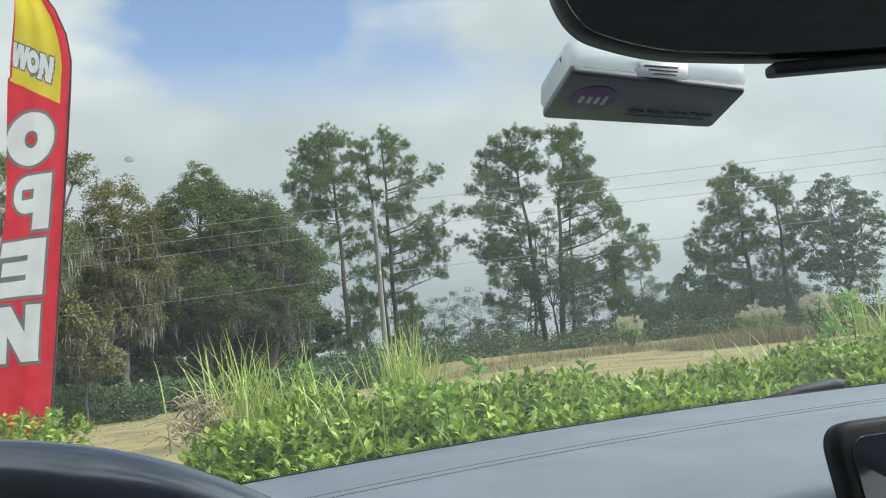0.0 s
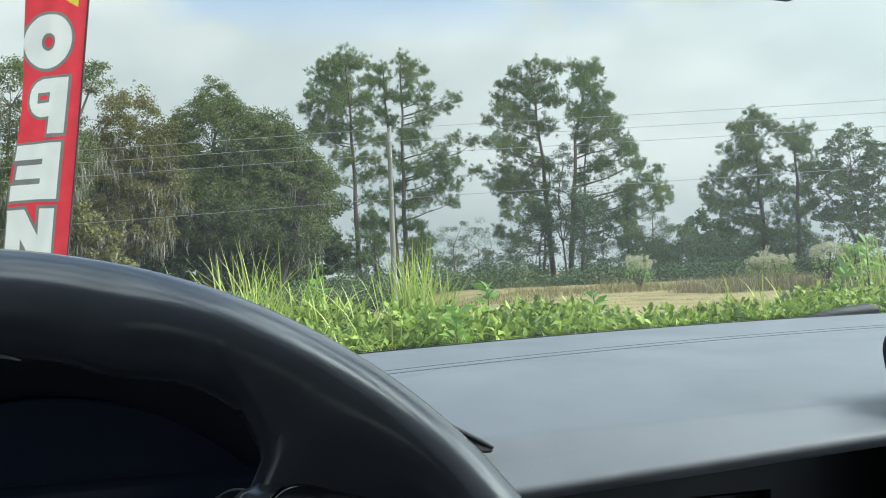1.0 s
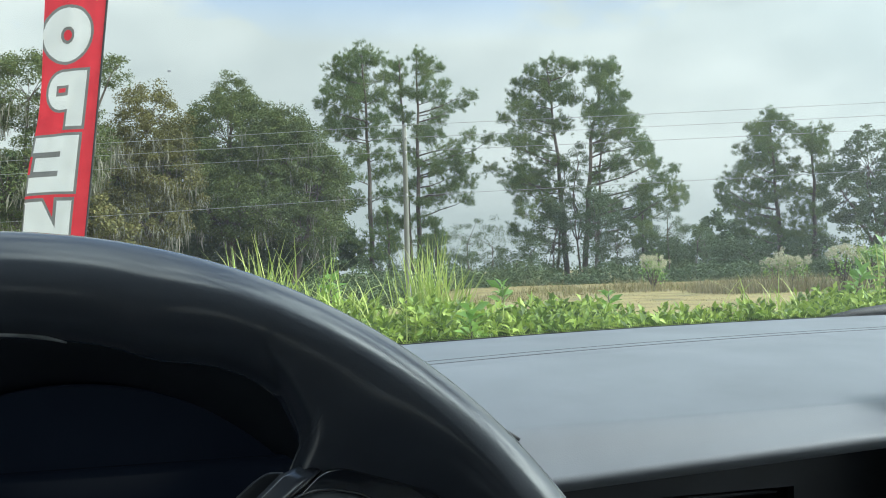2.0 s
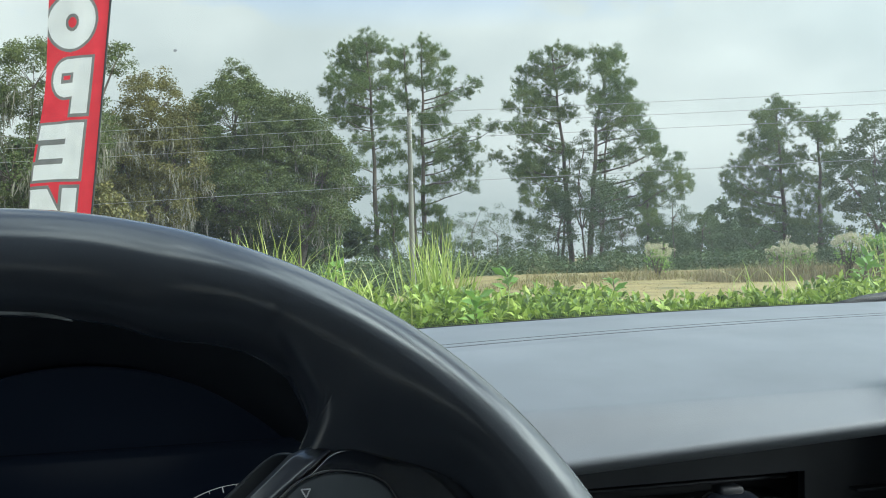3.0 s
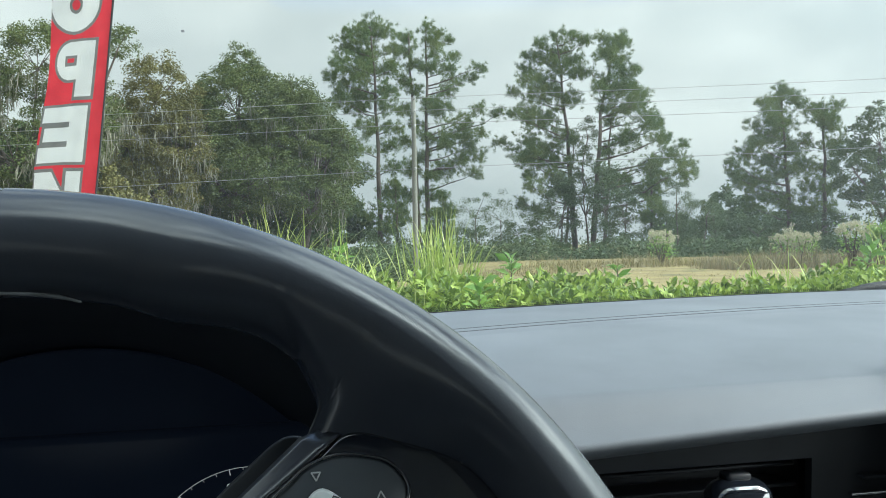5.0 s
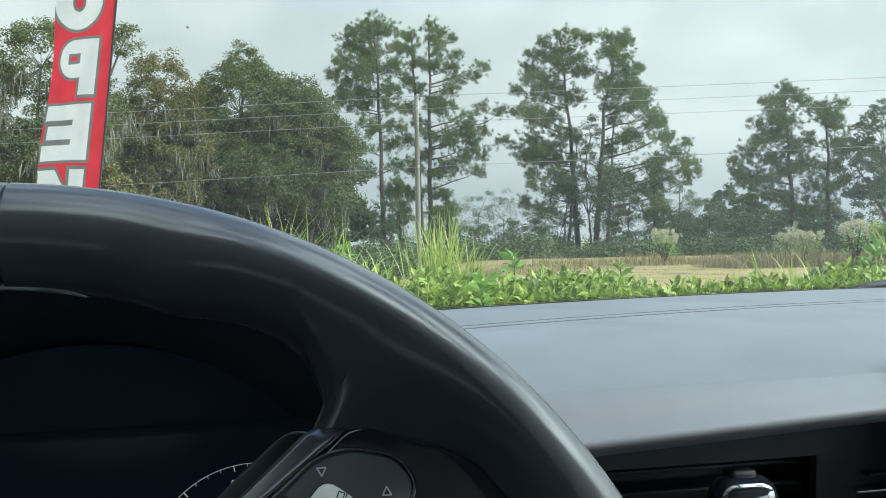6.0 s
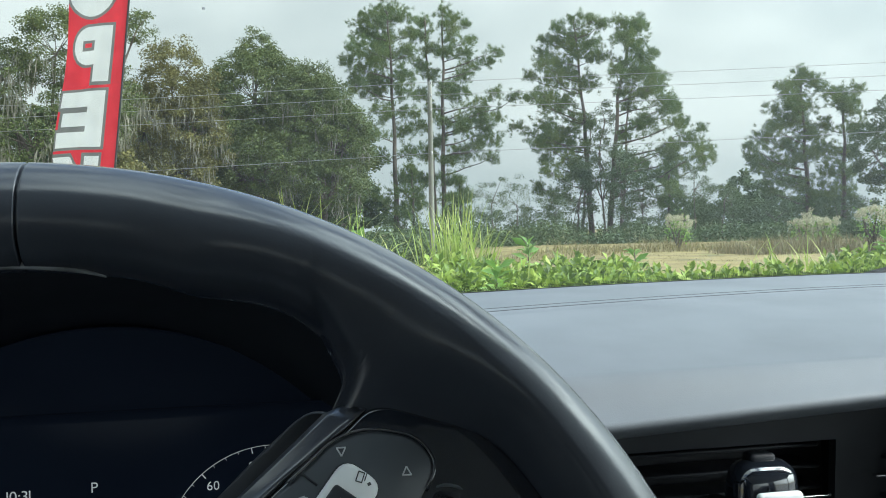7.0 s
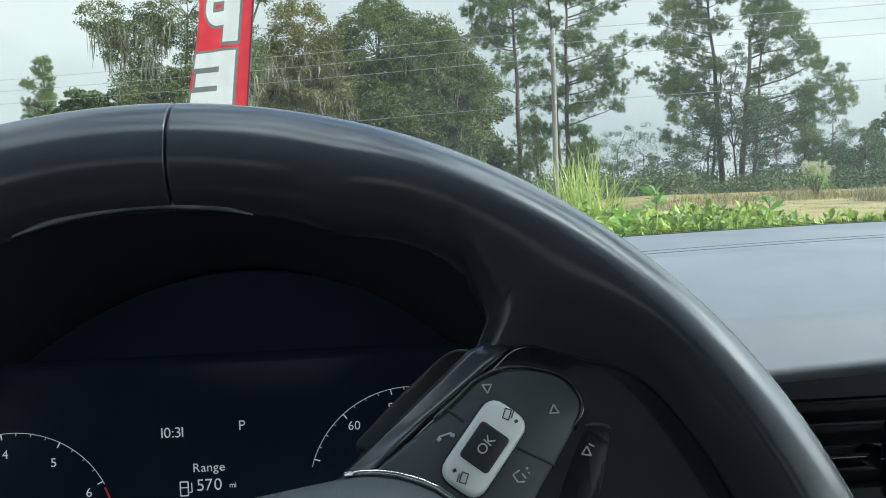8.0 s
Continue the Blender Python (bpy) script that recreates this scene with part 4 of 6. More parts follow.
def build_transponder():
    # local x along, y from the windscreen's foot to the driver, z through the face that looks down
    lx = Vector((0.9816, -0.1449, -0.1243)).normalized()
    side = Vector((-0.1295, -0.9837, 0.1248))
    side = (side - lx * side.dot(lx)).normalized()
    nz = -lx.cross(side).normalized() if lx.cross(side).z > 0 else lx.cross(side).normalized()
    m = Matrix(((*lx, 0), (*side, 0), (*nz, 0), (0, 0, 0, 1))).transposed()
    m.translation = (0.2599, 0.4057, 1.3480)
    t = thing("toll_transponder", label="white plastic toll box with purple oval and slogan, hung under glass", category="transponder", m=m)
    # downward face of the white box; its shade is in the colour
    bm = bmesh.new()
    slab(bm, outline([(-0.0489, -0.0300), (0.0489, -0.0300), (0.0472, 0.0208), (-0.0476, 0.0312)], 0.003), -0.004, 0.0, 0.0010)
    sh = part("housing", bm, SHADEBOX, t, "white plastic face coloured dark for its shade")
    bm = bmesh.new()
    slab(bm, outline([(-0.0505, -0.031), (0.0490, -0.0305), (0.0488, 0.0210), (-0.0490, 0.0315)], 0.006), -0.0172, -0.0030, 0.004)
    part("back_cover", bm, WHITEBOX, t, "white back cover")
    hand = 1 if lx.cross(side).dot(nz) > 0 else -1
    face = pose(0, 0, 0.0003) @ Matrix.Diagonal((1, hand, 1, 1))
    bm = bmesh.new()
    slab(bm, [(-0.0285 + 0.0122 * math.cos(k * math.pi / 16), 0.0010 + 0.0165 * math.sin(k * math.pi / 16)) for k in range(32)], 0.0, 0.0004, 0.0001)
    part("oval_mark", bm, PURPLE, sh, "dark purple oval print")
    for x, hgt in ((-0.0345, 0.009), (-0.0300, 0.009), (-0.0260, 0.009), (-0.0220, 0.012)):
        bm = bmesh.new()
        rounded(bm, (0.0022, hgt, 0.0003), 0.00008, (x, 0.0, 0.0006), 1)
        part("mark_bar", bm, PRINT, sh)
    lettering("slogan", "One Pass, More Places", 0.0052, DARKPRINT, sh, pose(0.018, -0.0115, 0.0004) @ Matrix.Diagonal((1, hand, 1, 1)))
    bm = bmesh.new()
    rounded(bm, (0.044, 0.0004, 0.0004), 0.0001, (0.017, -0.0180, 0.0003), 1)
    part("rule", bm, DARKPRINT, sh)
    bm = bmesh.new()
    rounded(bm, (0.028, 0.0004, 0.0085), 0.0001, (0.000, 0.0272, -0.0060), 1)
    lb = part("label", bm, LABEL, sh, "clear printed label")
    for k in range(3):
        bm = bmesh.new()
        rounded(bm, (0.018 - 0.003 * k, 0.0003, 0.0008), 0.0001, (0.000 + 0.001 * k, 0.0276, -0.0080 + 0.0020 * k), 1)
        part("print_bar", bm, DARKPRINT, lb)
    bm = bmesh.new()
    tube(bm, [(-0.0465, 0.020, -0.006), (-0.0500, 0.018, -0.013), (-0.0450, 0.022, -0.019), (-0.032, 0.020, -0.021), (-0.022, 0.012, -0.0175)], 0.0005, 6)
    part("cord", bm, BLACK, t, "thin black cord")
    for x in (-0.035, 0.035):
        bm = bmesh.new()
        rounded(bm, (0.018, 0.024, 0.006), 0.001, (x, -0.004, -0.0200), 2)
        part("mounting_pad", bm, BLACK, t)


def build_centre():
    d = thing("centre_display", (0.468, 0.41, 1.075), "black upright touchscreen with rounded corners on the dash", "touchscreen")
    bm = bmesh.new()
    slab(bm, outline([(-0.108, -0.093), (0.125, -0.093), (0.128, 0.092), (-0.115, 0.092)], 0.017, 7), 0.0, 0.012, 0.004)
    bm.transform(pose(0, 0, 0, 80, 0, 0))
    part("frame", bm, FRIT, d, "matt black frame")
    bm = bmesh.new()
    slab(bm, outline([(-0.100, -0.086), (0.117, -0.086), (0.120, 0.083), (-0.106, 0.083)], 0.012, 6), 0.0118, 0.0127, 0.0003)
    bm.transform(pose(0, 0, 0, 80, 0, 0))
    part("screen", bm, GLOSS, d, "dark glossy screen")
    bm = bmesh.new()
    rounded(bm, (0.10, 0.05, 0.05), 0.008, (0, 0.022, -0.05))
    part("bracket", bm, BLACK, d)

    k = thing("vent_phone_mount", (0.2345, 0.412, 1.061), "glossy black phone mount with grey pad, clipped in a vent", "phone mount")
    bm = bmesh.new()
    rounded(bm, (0.036, 0.026, 0.046), 0.010, (0, 0, 0), 4, 0.88)
    hd = part("body", bm, GLOSS, k, "glossy black rounded body")
    bm = bmesh.new()
    rounded(bm, (0.023, 0.005, 0.028), 0.0022, (0.002, -0.0125, -0.004), 3)
    part("pad", bm, SILVER, hd, "silver grey face pad")
    bm = bmesh.new()
    rounded(bm, (0.013, 0.010, 0.005), 0.002, (0, 0.002, 0.0230), 3)
    part("release_tab", bm, BLACK, hd)
    bm = bmesh.new()
    tube(bm, [(0, 0.010, -0.006), (0, 0.03, -0.010), (0, 0.05, -0.012)], [0.007, 0.006, 0.005], 10)
    part("clip", bm, BLACK, k)


def build_wiper():
    c = thing("cowl", (0.4, 0.9, 1.09), "black plastic cowl below the windscreen", "cowl", kind="structure")
    bm = bmesh.new()
    xs = [-0.6 + 1.8 * i / 30 for i in range(31)]
    grid(bm, [[(x - 0.4, dash_edge(x) + dy - 0.9, z - 1.09) for x in xs] for dy, z in ((0.03, 1.118), (0.09, 1.114), (0.15, 1.104), (0.20, 1.085))])
    bmesh.ops.recalc_face_normals(bm, faces=bm.faces[:])
    bmesh.ops.solidify(bm, geom=bm.faces[:], thickness=0.004)
    part("cowl_panel", bm, FRIT, c)
    w = thing("wiper", (0.64, 0.86, 1.13), "black wiper arm resting at the foot of the windscreen", "wiper")
    bm = bmesh.new()
    tube(bm, [(-0.30, -0.075, -0.002), (-0.10, -0.025, 0.002), (-0.05, -0.015, 0.008), (0.0, -0.008, 0.0145), (0.045, -0.003, 0.0175), (0.058, 0.0, 0.0165), (0.062, 0.001, 0.012)],
         [0.003, 0.0035, 0.0045, 0.0065, 0.0075, 0.0065, 0.003], 10)
    arm = part("arm", bm, FRIT, w, "black arm with a capped end")
    bm = bmesh.new()
    tube(bm, [(0.05, 0.0, 0.013), (0.06, 0.012, -0.004), (0.07, 0.02, -0.016)], [0.007, 0.008, 0.010], 10)
    part("pivot", bm, FRIT, w)
    bm = bmesh.new()
    tube(bm, [(-0.34, -0.095, -0.004), (-0.12, -0.040, 0.000), (0.02, -0.018, 0.006)], 0.0022, 8)
    part("blade", bm, FRIT, w)


build_cabin()
build_windscreen()
build_dashboard()
build_hood()
build_wheel()
build_mirror()
build_transponder()
build_centre()
build_wiper()


# ---- outside: ground ----
def field_edge(x):
    """How far ahead the mown field runs before the land falls away."""
    knots = ((-40.0, 20.0), (-6.0, 21.5), (-3.0, 24.0), (-0.9, 29.5), (10.0, 33.0), (20.0, 39.0), (60.0, 46.0))
    for (xa, ya), (xb, yb) in zip(knots, knots[1:]):
        if x <= xb:
            return ya + (yb - ya) * (max(x, xa) - xa) / (xb - xa)
    return knots[-1][1]


def ground_h(x, y):
    """The ground's height: a level field, and lower woodland beyond its far edge."""
    fall = smooth01(0.0, 6.0, y - field_edge(x)) * (1 - smooth01(9.0, 17.0, x)) * (1 - smooth01(100, 160, y)) * (1 - smooth01(60, 90, abs(x)))
    rough = 0.0
    if abs(x) < 90 and 10 < y < 100:
        rough = 0.05 * noise.noise((x * 0.08, y * 0.08, 0.3)) + 0.05 * smooth01(8, 24, x) * smooth01(20, 30, y)
    return rough - 1.45 * fall


def build_ground():
    bm = bmesh.new()
    ys = [-400, -60, -10, 0, 4, 8, 12, 16, *(18 + 1.0 * k for k in range(30)), 50, 55, 60, 70, 80, 100, 120, 160, 250, 900]
    xs = [-900, -250, -100, -60, -40, -25, -20, *(-16 + 1.5 * k for k in range(28)), 30, 36, 46, 60, 100, 250, 900]
    grid(bm, [[(x, y, ground_h(x, y)) for x in xs] for y in ys])
    bmesh.ops.recalc_face_normals(bm, faces=bm.faces[:])
    for f in bm.faces:
        if f.normal.z < 0:
            f.normal_flip()
    tagged(part("ground", bm, FIELD), "straw-coloured mown grass field running to the trees", "ground", kind="structure")


def build_lot():
    """An unseen paved lot under the car, behind the hedge, added for neutral grey bounce light."""
    bm = bmesh.new()
    grid(bm, [[(x, y, 0.012) for x in (-30, -15, -5, 0, 5, 15, 30)] for y in (-40, -20, -8, -2, 0, 2.1)])
    bmesh.ops.recalc_face_normals(bm, faces=bm.faces[:])
    bmesh.ops.solidify(bm, geom=bm.faces[:], thickness=0.01)
    tagged(part("pavement", bm, PAVING), "unseen grey paved lot assumed under the car", "pavement", kind="structure")


# ---- outside: plants, as arrays of small pieces ----
def unit(v):
    return v / np.maximum(np.linalg.norm(v, axis=-1, keepdims=True), 1e-9)


def leaf_arrays(rng, at, facing, length, width, fold=0.25, droop=0.0):
    """Folded leaves: each a base, two sides, a sunk middle and a tip."""
    n = len(at)
    d = unit(facing + rng.normal(0, 0.35, (n, 3)))
    d[:, 2] -= droop
    d = unit(d)
    up = unit(rng.normal(0, 0.5, (n, 3)) + np.array([0, 0, 1.0]))
    s = unit(np.cross(d, up))
    nr = np.cross(s, d)
    L = (length * rng.uniform(0.7, 1.25, n))[:, None]
    W = (width * rng.uniform(0.7, 1.2, n))[:, None]
    mid = at + d * L * 0.55
    v = np.stack([at, mid - s * W * 0.5 + nr * W * fold, mid, mid + s * W * 0.5 + nr * W * fold, at + d * L - nr * L * 0.08], 1).reshape(-1, 3)
    b = (np.arange(n) * 5)[:, None]
    f = np.concatenate([b + np.array([[0, 3, 2]]), b + np.array([[0, 2, 1]]), b + np.array([[2, 3, 4]]), b + np.array([[2, 4, 1]])], 0)
    return v, f


def chip_arrays(rng, at, size, flat=0.6):
    """Small four-sided leaves turned every way."""
    n = len(at)
    d = unit(rng.normal(0, 1, (n, 3)) * np.array([1, 1, flat]))
    s = unit(np.cross(d, rng.normal(0, 1, (n, 3))))
    L = (size * rng.uniform(0.6, 1.3, n))[:, None]
    v = np.stack([at - d * L * 0.5, at + s * L * 0.32 + d * L * 0.05, at + d * L * 0.55, at - s * L * 0.32], 1).reshape(-1, 3)
    b = (np.arange(n) * 4)[:, None]
    f = np.concatenate([b + np.array([[0, 1, 2]]), b + np.array([[0, 2, 3]])], 0)
    return v, f


def blade_arrays(rng, root, heading, length, width, bend, steps=5):
    """Grass blades: narrow strips that bend over."""
    n = len(root)
    side = unit(np.cross(heading, np.array([0, 0, 1.0])) + rng.normal(0, 0.15, (n, 3)))
    vs = []
    for k in range(steps + 1):
        t = k / steps
        up = length * (t - bend * t ** 2.4 * 0.45)
        out = length * (0.16 * t + bend * 0.75 * t ** 2.2)
        p = root + np.array([0, 0, 1.0]) * up[:, None] + heading * out[:, None]
        w = (width * (1 - t) ** 0.6 * (0.7 + 0.3 * min(1, t * 4)))[:, None]
        vs += [p - side * w / 2, p + side * w / 2]
    v = np.stack(vs, 1).reshape(-1, 3)
    b = (np.arange(n) * 2 * (steps + 1))[:, None]
    f = np.concatenate([b + 2 * k + np.array([[0, 1, 3, 2]]) for k in range(steps)], 0)
    return v, f


def headings(rng, n):
    a = rng.uniform(0, 2 * math.pi, n)
    return np.stack([np.cos(a), np.sin(a), np.zeros(n)], 1)


def build_shrub(at, rx, ry, top, leaves, seed, label, leaf=0.048):
    rng = np.random.default_rng(seed)
    t = thing("hedge_shrub", at, label, "shrub", "low hedge before the car")
    # leading shoots rise from the dome, each with a rosette of leaves
    n = leaves // 9
    a = rng.uniform(0, 2 * math.pi, n)
    r = np.sqrt(rng.uniform(0, 1, n))
    depth = rng.uniform(0, 1, n) ** 1.6
    x, y = rx * r * np.cos(a), ry * r * np.sin(a)
    lump = np.array([noise.noise((at[0] + p * 1.0, at[1] + q, 0.7)) * 0.5 + noise.noise(((at[0] + p) * 3.1, (at[1] + q) * 3.1, 2.7)) * 0.35 for p, q in zip(x, y)])
    dome = top * (1 - 0.22 * r ** 3) + 0.10 * lump
    z = dome - depth * 0.42 * top
    shoot = np.stack([x, y, z], 1)
    lean = unit(np.stack([x * 0.9 / rx, y * 0.9 / ry, np.full(n, 1.1)], 1) + rng.normal(0, 0.3, (n, 3)))
    k = 9
    base = np.repeat(shoot, k, 0) + np.repeat(lean, k, 0) * (np.tile(np.arange(k), n)[:, None] * 0.010 - 0.03)
    hd = headings(rng, n * k) * 1.0 + np.repeat(lean, k, 0) * np.tile(np.linspace(0.25, 1.5, k), n)[:, None]
    v, f = leaf_arrays(rng, base, unit(hd), leaf, leaf * 0.52, 0.22)
    raw("foliage", v, f, HEDGELEAF, t, "glossy green oval leaves")
    bm = bmesh.new()
    rnd = random.Random(seed)
    for _ in range(9):
        q = rnd.randrange(n)
        e = Vector(shoot[q])
        tube(bm, [(e.x * 0.2, e.y * 0.2, 0), (e.x * 0.6, e.y * 0.6, e.z * 0.5), e], [0.012, 0.008, 0.003], 5)
    part("stems", bm, STEM, t)


def build_tuft(at, n, length, spread, seed, bend=0.6, width=0.0105, label="tall bright green grass tuft rising through the hedge", material=None):
    rng = np.random.default_rng(seed)
    root = np.stack([rng.normal(0, spread, n), rng.normal(0, spread, n), np.zeros(n)], 1)
    h = headings(rng, n)
    v, f = blade_arrays(rng, root, h, length * rng.uniform(0.55, 1.08, n), np.full(n, width), rng.uniform(0.05, bend, n))
    t = raw("grass_tuft", v, f, material or GRASSLEAF)
    t.location = at
    tagged(t, label, "grass")


def build_weed(at, height, seed, leaf=0.078):
    rng = np.random.default_rng(seed)
    t = thing("broadleaf_weed", at, "leafy green weed standing above the hedge", "weed")
    bm = bmesh.new()
    tip = Vector((rng.normal(0, 0.04), rng.normal(0, 0.04), height))
    tube(bm, [(0, 0, 0), tip * 0.5 + Vector((0.01, 0, 0)), tip], [0.006, 0.005, 0.003], 6)
    part("stem", bm, STEM, t)
    n = 26
    k = np.arange(n)
    s = 0.45 + 0.55 * k / (n - 1)
    base = np.array(tip)[None] * s[:, None]
    a = k * 2.4 + rng.uniform(0, 6)
    hd = np.stack([np.cos(a), np.sin(a), np.linspace(0.1, 1.0, n)], 1)
    v, f = leaf_arrays(rng, base, hd, leaf, leaf * 0.42, 0.25, 0.15)
    raw("leaves", v, f, WEEDLEAF, t)


def build_twigs(at, seed):
    rnd = random.Random(seed)
    t = thing("dead_brush", at, "brown dead twigs tangled on the hedge's end", "dead brush")
    bm = bmesh.new()
    for _ in range(120):
        a = rnd.uniform(0, 6.28)
        p = Vector((rnd.gauss(0, 0.065), rnd.gauss(0, 0.08), rnd.uniform(-0.14, 0.05)))
        d = Vector((math.cos(a), math.sin(a), rnd.uniform(-0.1, 0.5))) * rnd.uniform(0.07, 0.18)
        tube(bm, [p, p + d * 0.5 + Vector((0, 0, 0.03)), p + d], [0.004, 0.003, 0.0015], 4)
    part("twigs", bm, TWIG, t)
    bm = bmesh.new()
    tube(bm, [(0, 0, -at[2]), (0.02, 0.01, -0.3), (0, 0, 0)], [0.02, 0.015, 0.01], 6)
    part("stem", bm, STEM, t)


def limb(bm, a, b, ra, rb, sag, rnd, sides=6, steps=4):
    a, b = Vector(a), Vector(b)
    pts = []
    for k in range(steps + 1):
        t = k / steps
        j = Vector((rnd.gauss(0, 1), rnd.gauss(0, 1), rnd.gauss(0, 0.5))) * (a - b).length * 0.035 * (0 < k < steps)
        pts.append(a.lerp(b, t) + Vector((0, 0, sag * math.sin(t * math.pi))) + j)
    tube(bm, pts, [ra + (rb - ra) * k / steps for k in range(steps + 1)], sides)
    return pts


def build_pine(at, stem, boughs, seed, trunk=0.24, dense=1.0):
    """A tall pine. stem: the trunk's (side, height) from foot to top; boughs: needle masses as (side, height, half width), each on a limb of its own."""
    rnd = random.Random(seed)
    rng = np.random.default_rng(seed)
    foot = ground_h(at[0], at[1]) - 0.05
    at = (at[0], at[1], foot)
    stem = [stem[0], *((x, z - foot) for x, z in stem[1:])]
    boughs = [(x, z - foot, w) for x, z, w in boughs]
    t = thing("pine_tree", at, "tall pine with bare dark trunk and open needle crown", "pine tree", "pines beyond the field")
    bm = bmesh.new()
    top = stem[-1][1]

    def axis(z):
        z = min(max(z, 0.0), top)
        for (xa, za), (xb, zb) in zip(stem, stem[1:]):
            if z <= zb:
                return Vector((xa + (xb - xa) * (z - za) / (zb - za), 0, z))
        return Vector((stem[-1][0], 0, top))

    knots = 13
    pts = [axis(top * k / (knots - 1)) + Vector((0.05 * math.sin(k * 1.9 + seed), 0.06 * math.cos(k * 1.3 + seed), 0)) for k in range(knots)]
    tube(bm, pts, [trunk * (1 - 0.80 * k / (knots - 1)) for k in range(knots)], 9)
    part("trunk", bm, BARK, t, "dark brown scaly trunk")
    bl = bmesh.new()
    tufts, aims = [], []
    for x, z, w in boughs:
        root = axis(max(0.12 * top, z - 0.30 * abs(x - axis(z).x) - 0.25))
        c = Vector((x, rnd.gauss(0, 0.9) * min(1.0, abs(x - root.x) * 0.6 + 0.3), z))
        out = (c - root).normalized()
        limb(bl, root, c, 0.035 + 0.008 * (c - root).length, 0.014, -0.04 * (c - root).length, rnd, 5)
        n = int((20 + 84 * w * w) * dense)
        # a mass is broken into a few sprays with air between them
        sprays = [Vector((rnd.uniform(-0.85, 0.85) * w, rnd.uniform(-0.7, 0.7) * w, rnd.uniform(-0.55, 0.60) * w)) for _ in range(max(5, int(5 + 11 * w)))]
        for e in sprays:
            tube(bl, [c - out * 0.25 * w, c + e], [0.012, 0.005], 4, False)
        for q in range(n):
            e = sprays[q % len(sprays)]
            tufts.append(c + e + Vector((rnd.gauss(0, 0.24) * (0.5 + 0.5 * w), rnd.gauss(0, 0.24) * (0.5 + 0.5 * w), rnd.gauss(0, 0.21) * (0.6 + 0.4 * w))))
            aims.append((e * (0.8 / w) + out * 0.35 + Vector((0, 0, 0.75))))
        # thinner sprays back along the limb
        for q in range(int(n * 0.28)):
            f = rnd.uniform(0.35, 0.95)
            tufts.append(root.lerp(c, f) + Vector((rnd.gauss(0, 0.34), rnd.gauss(0, 0.34), rnd.gauss(0.05, 0.22))))
            aims.append(out * 0.5 + Vector((0, 0, 0.7)))
    part("branches", bl, BARK, t, "thin dark branches")
    per = 26
    at_ = np.repeat(np.array(tufts), per, 0)
    aim = np.repeat(np.array(aims), per, 0)
    m = len(at_)
    d = unit(unit(rng.normal(0, 1, (m, 3))) + aim * 0.8)
    s = unit(np.cross(d, rng.normal(0, 1, (m, 3))))
    L = rng.uniform(0.14, 0.31, m)[:, None]
    o = at_ + rng.normal(0, 0.07, (m, 3))
    v = np.stack([o - s * 0.016, o + s * 0.016, o + d * L], 1).reshape(-1, 3)
    f = np.arange(3 * m).reshape(-1, 3)
    raw("needles", v, f, NEEDLE, t, "dark green needle tufts")


def whorls(height, reach, low, n, seed):
    """Boughs for a plain young pine: narrowing upwards, with gaps."""
    rnd = random.Random(seed)
    out = []
    for k in range(n):
        f = low + (1 - low) * (k + rnd.random() * 0.8) / n
        u = (f - low) / (1 - low)
        r = reach * (1 - 0.85 * u ** 1.4)
        out.append((r * rnd.uniform(0.15, 0.8) * (1 if k % 2 else -1), height * f, max(0.3, r * rnd.uniform(0.35, 0.6))))
    return out


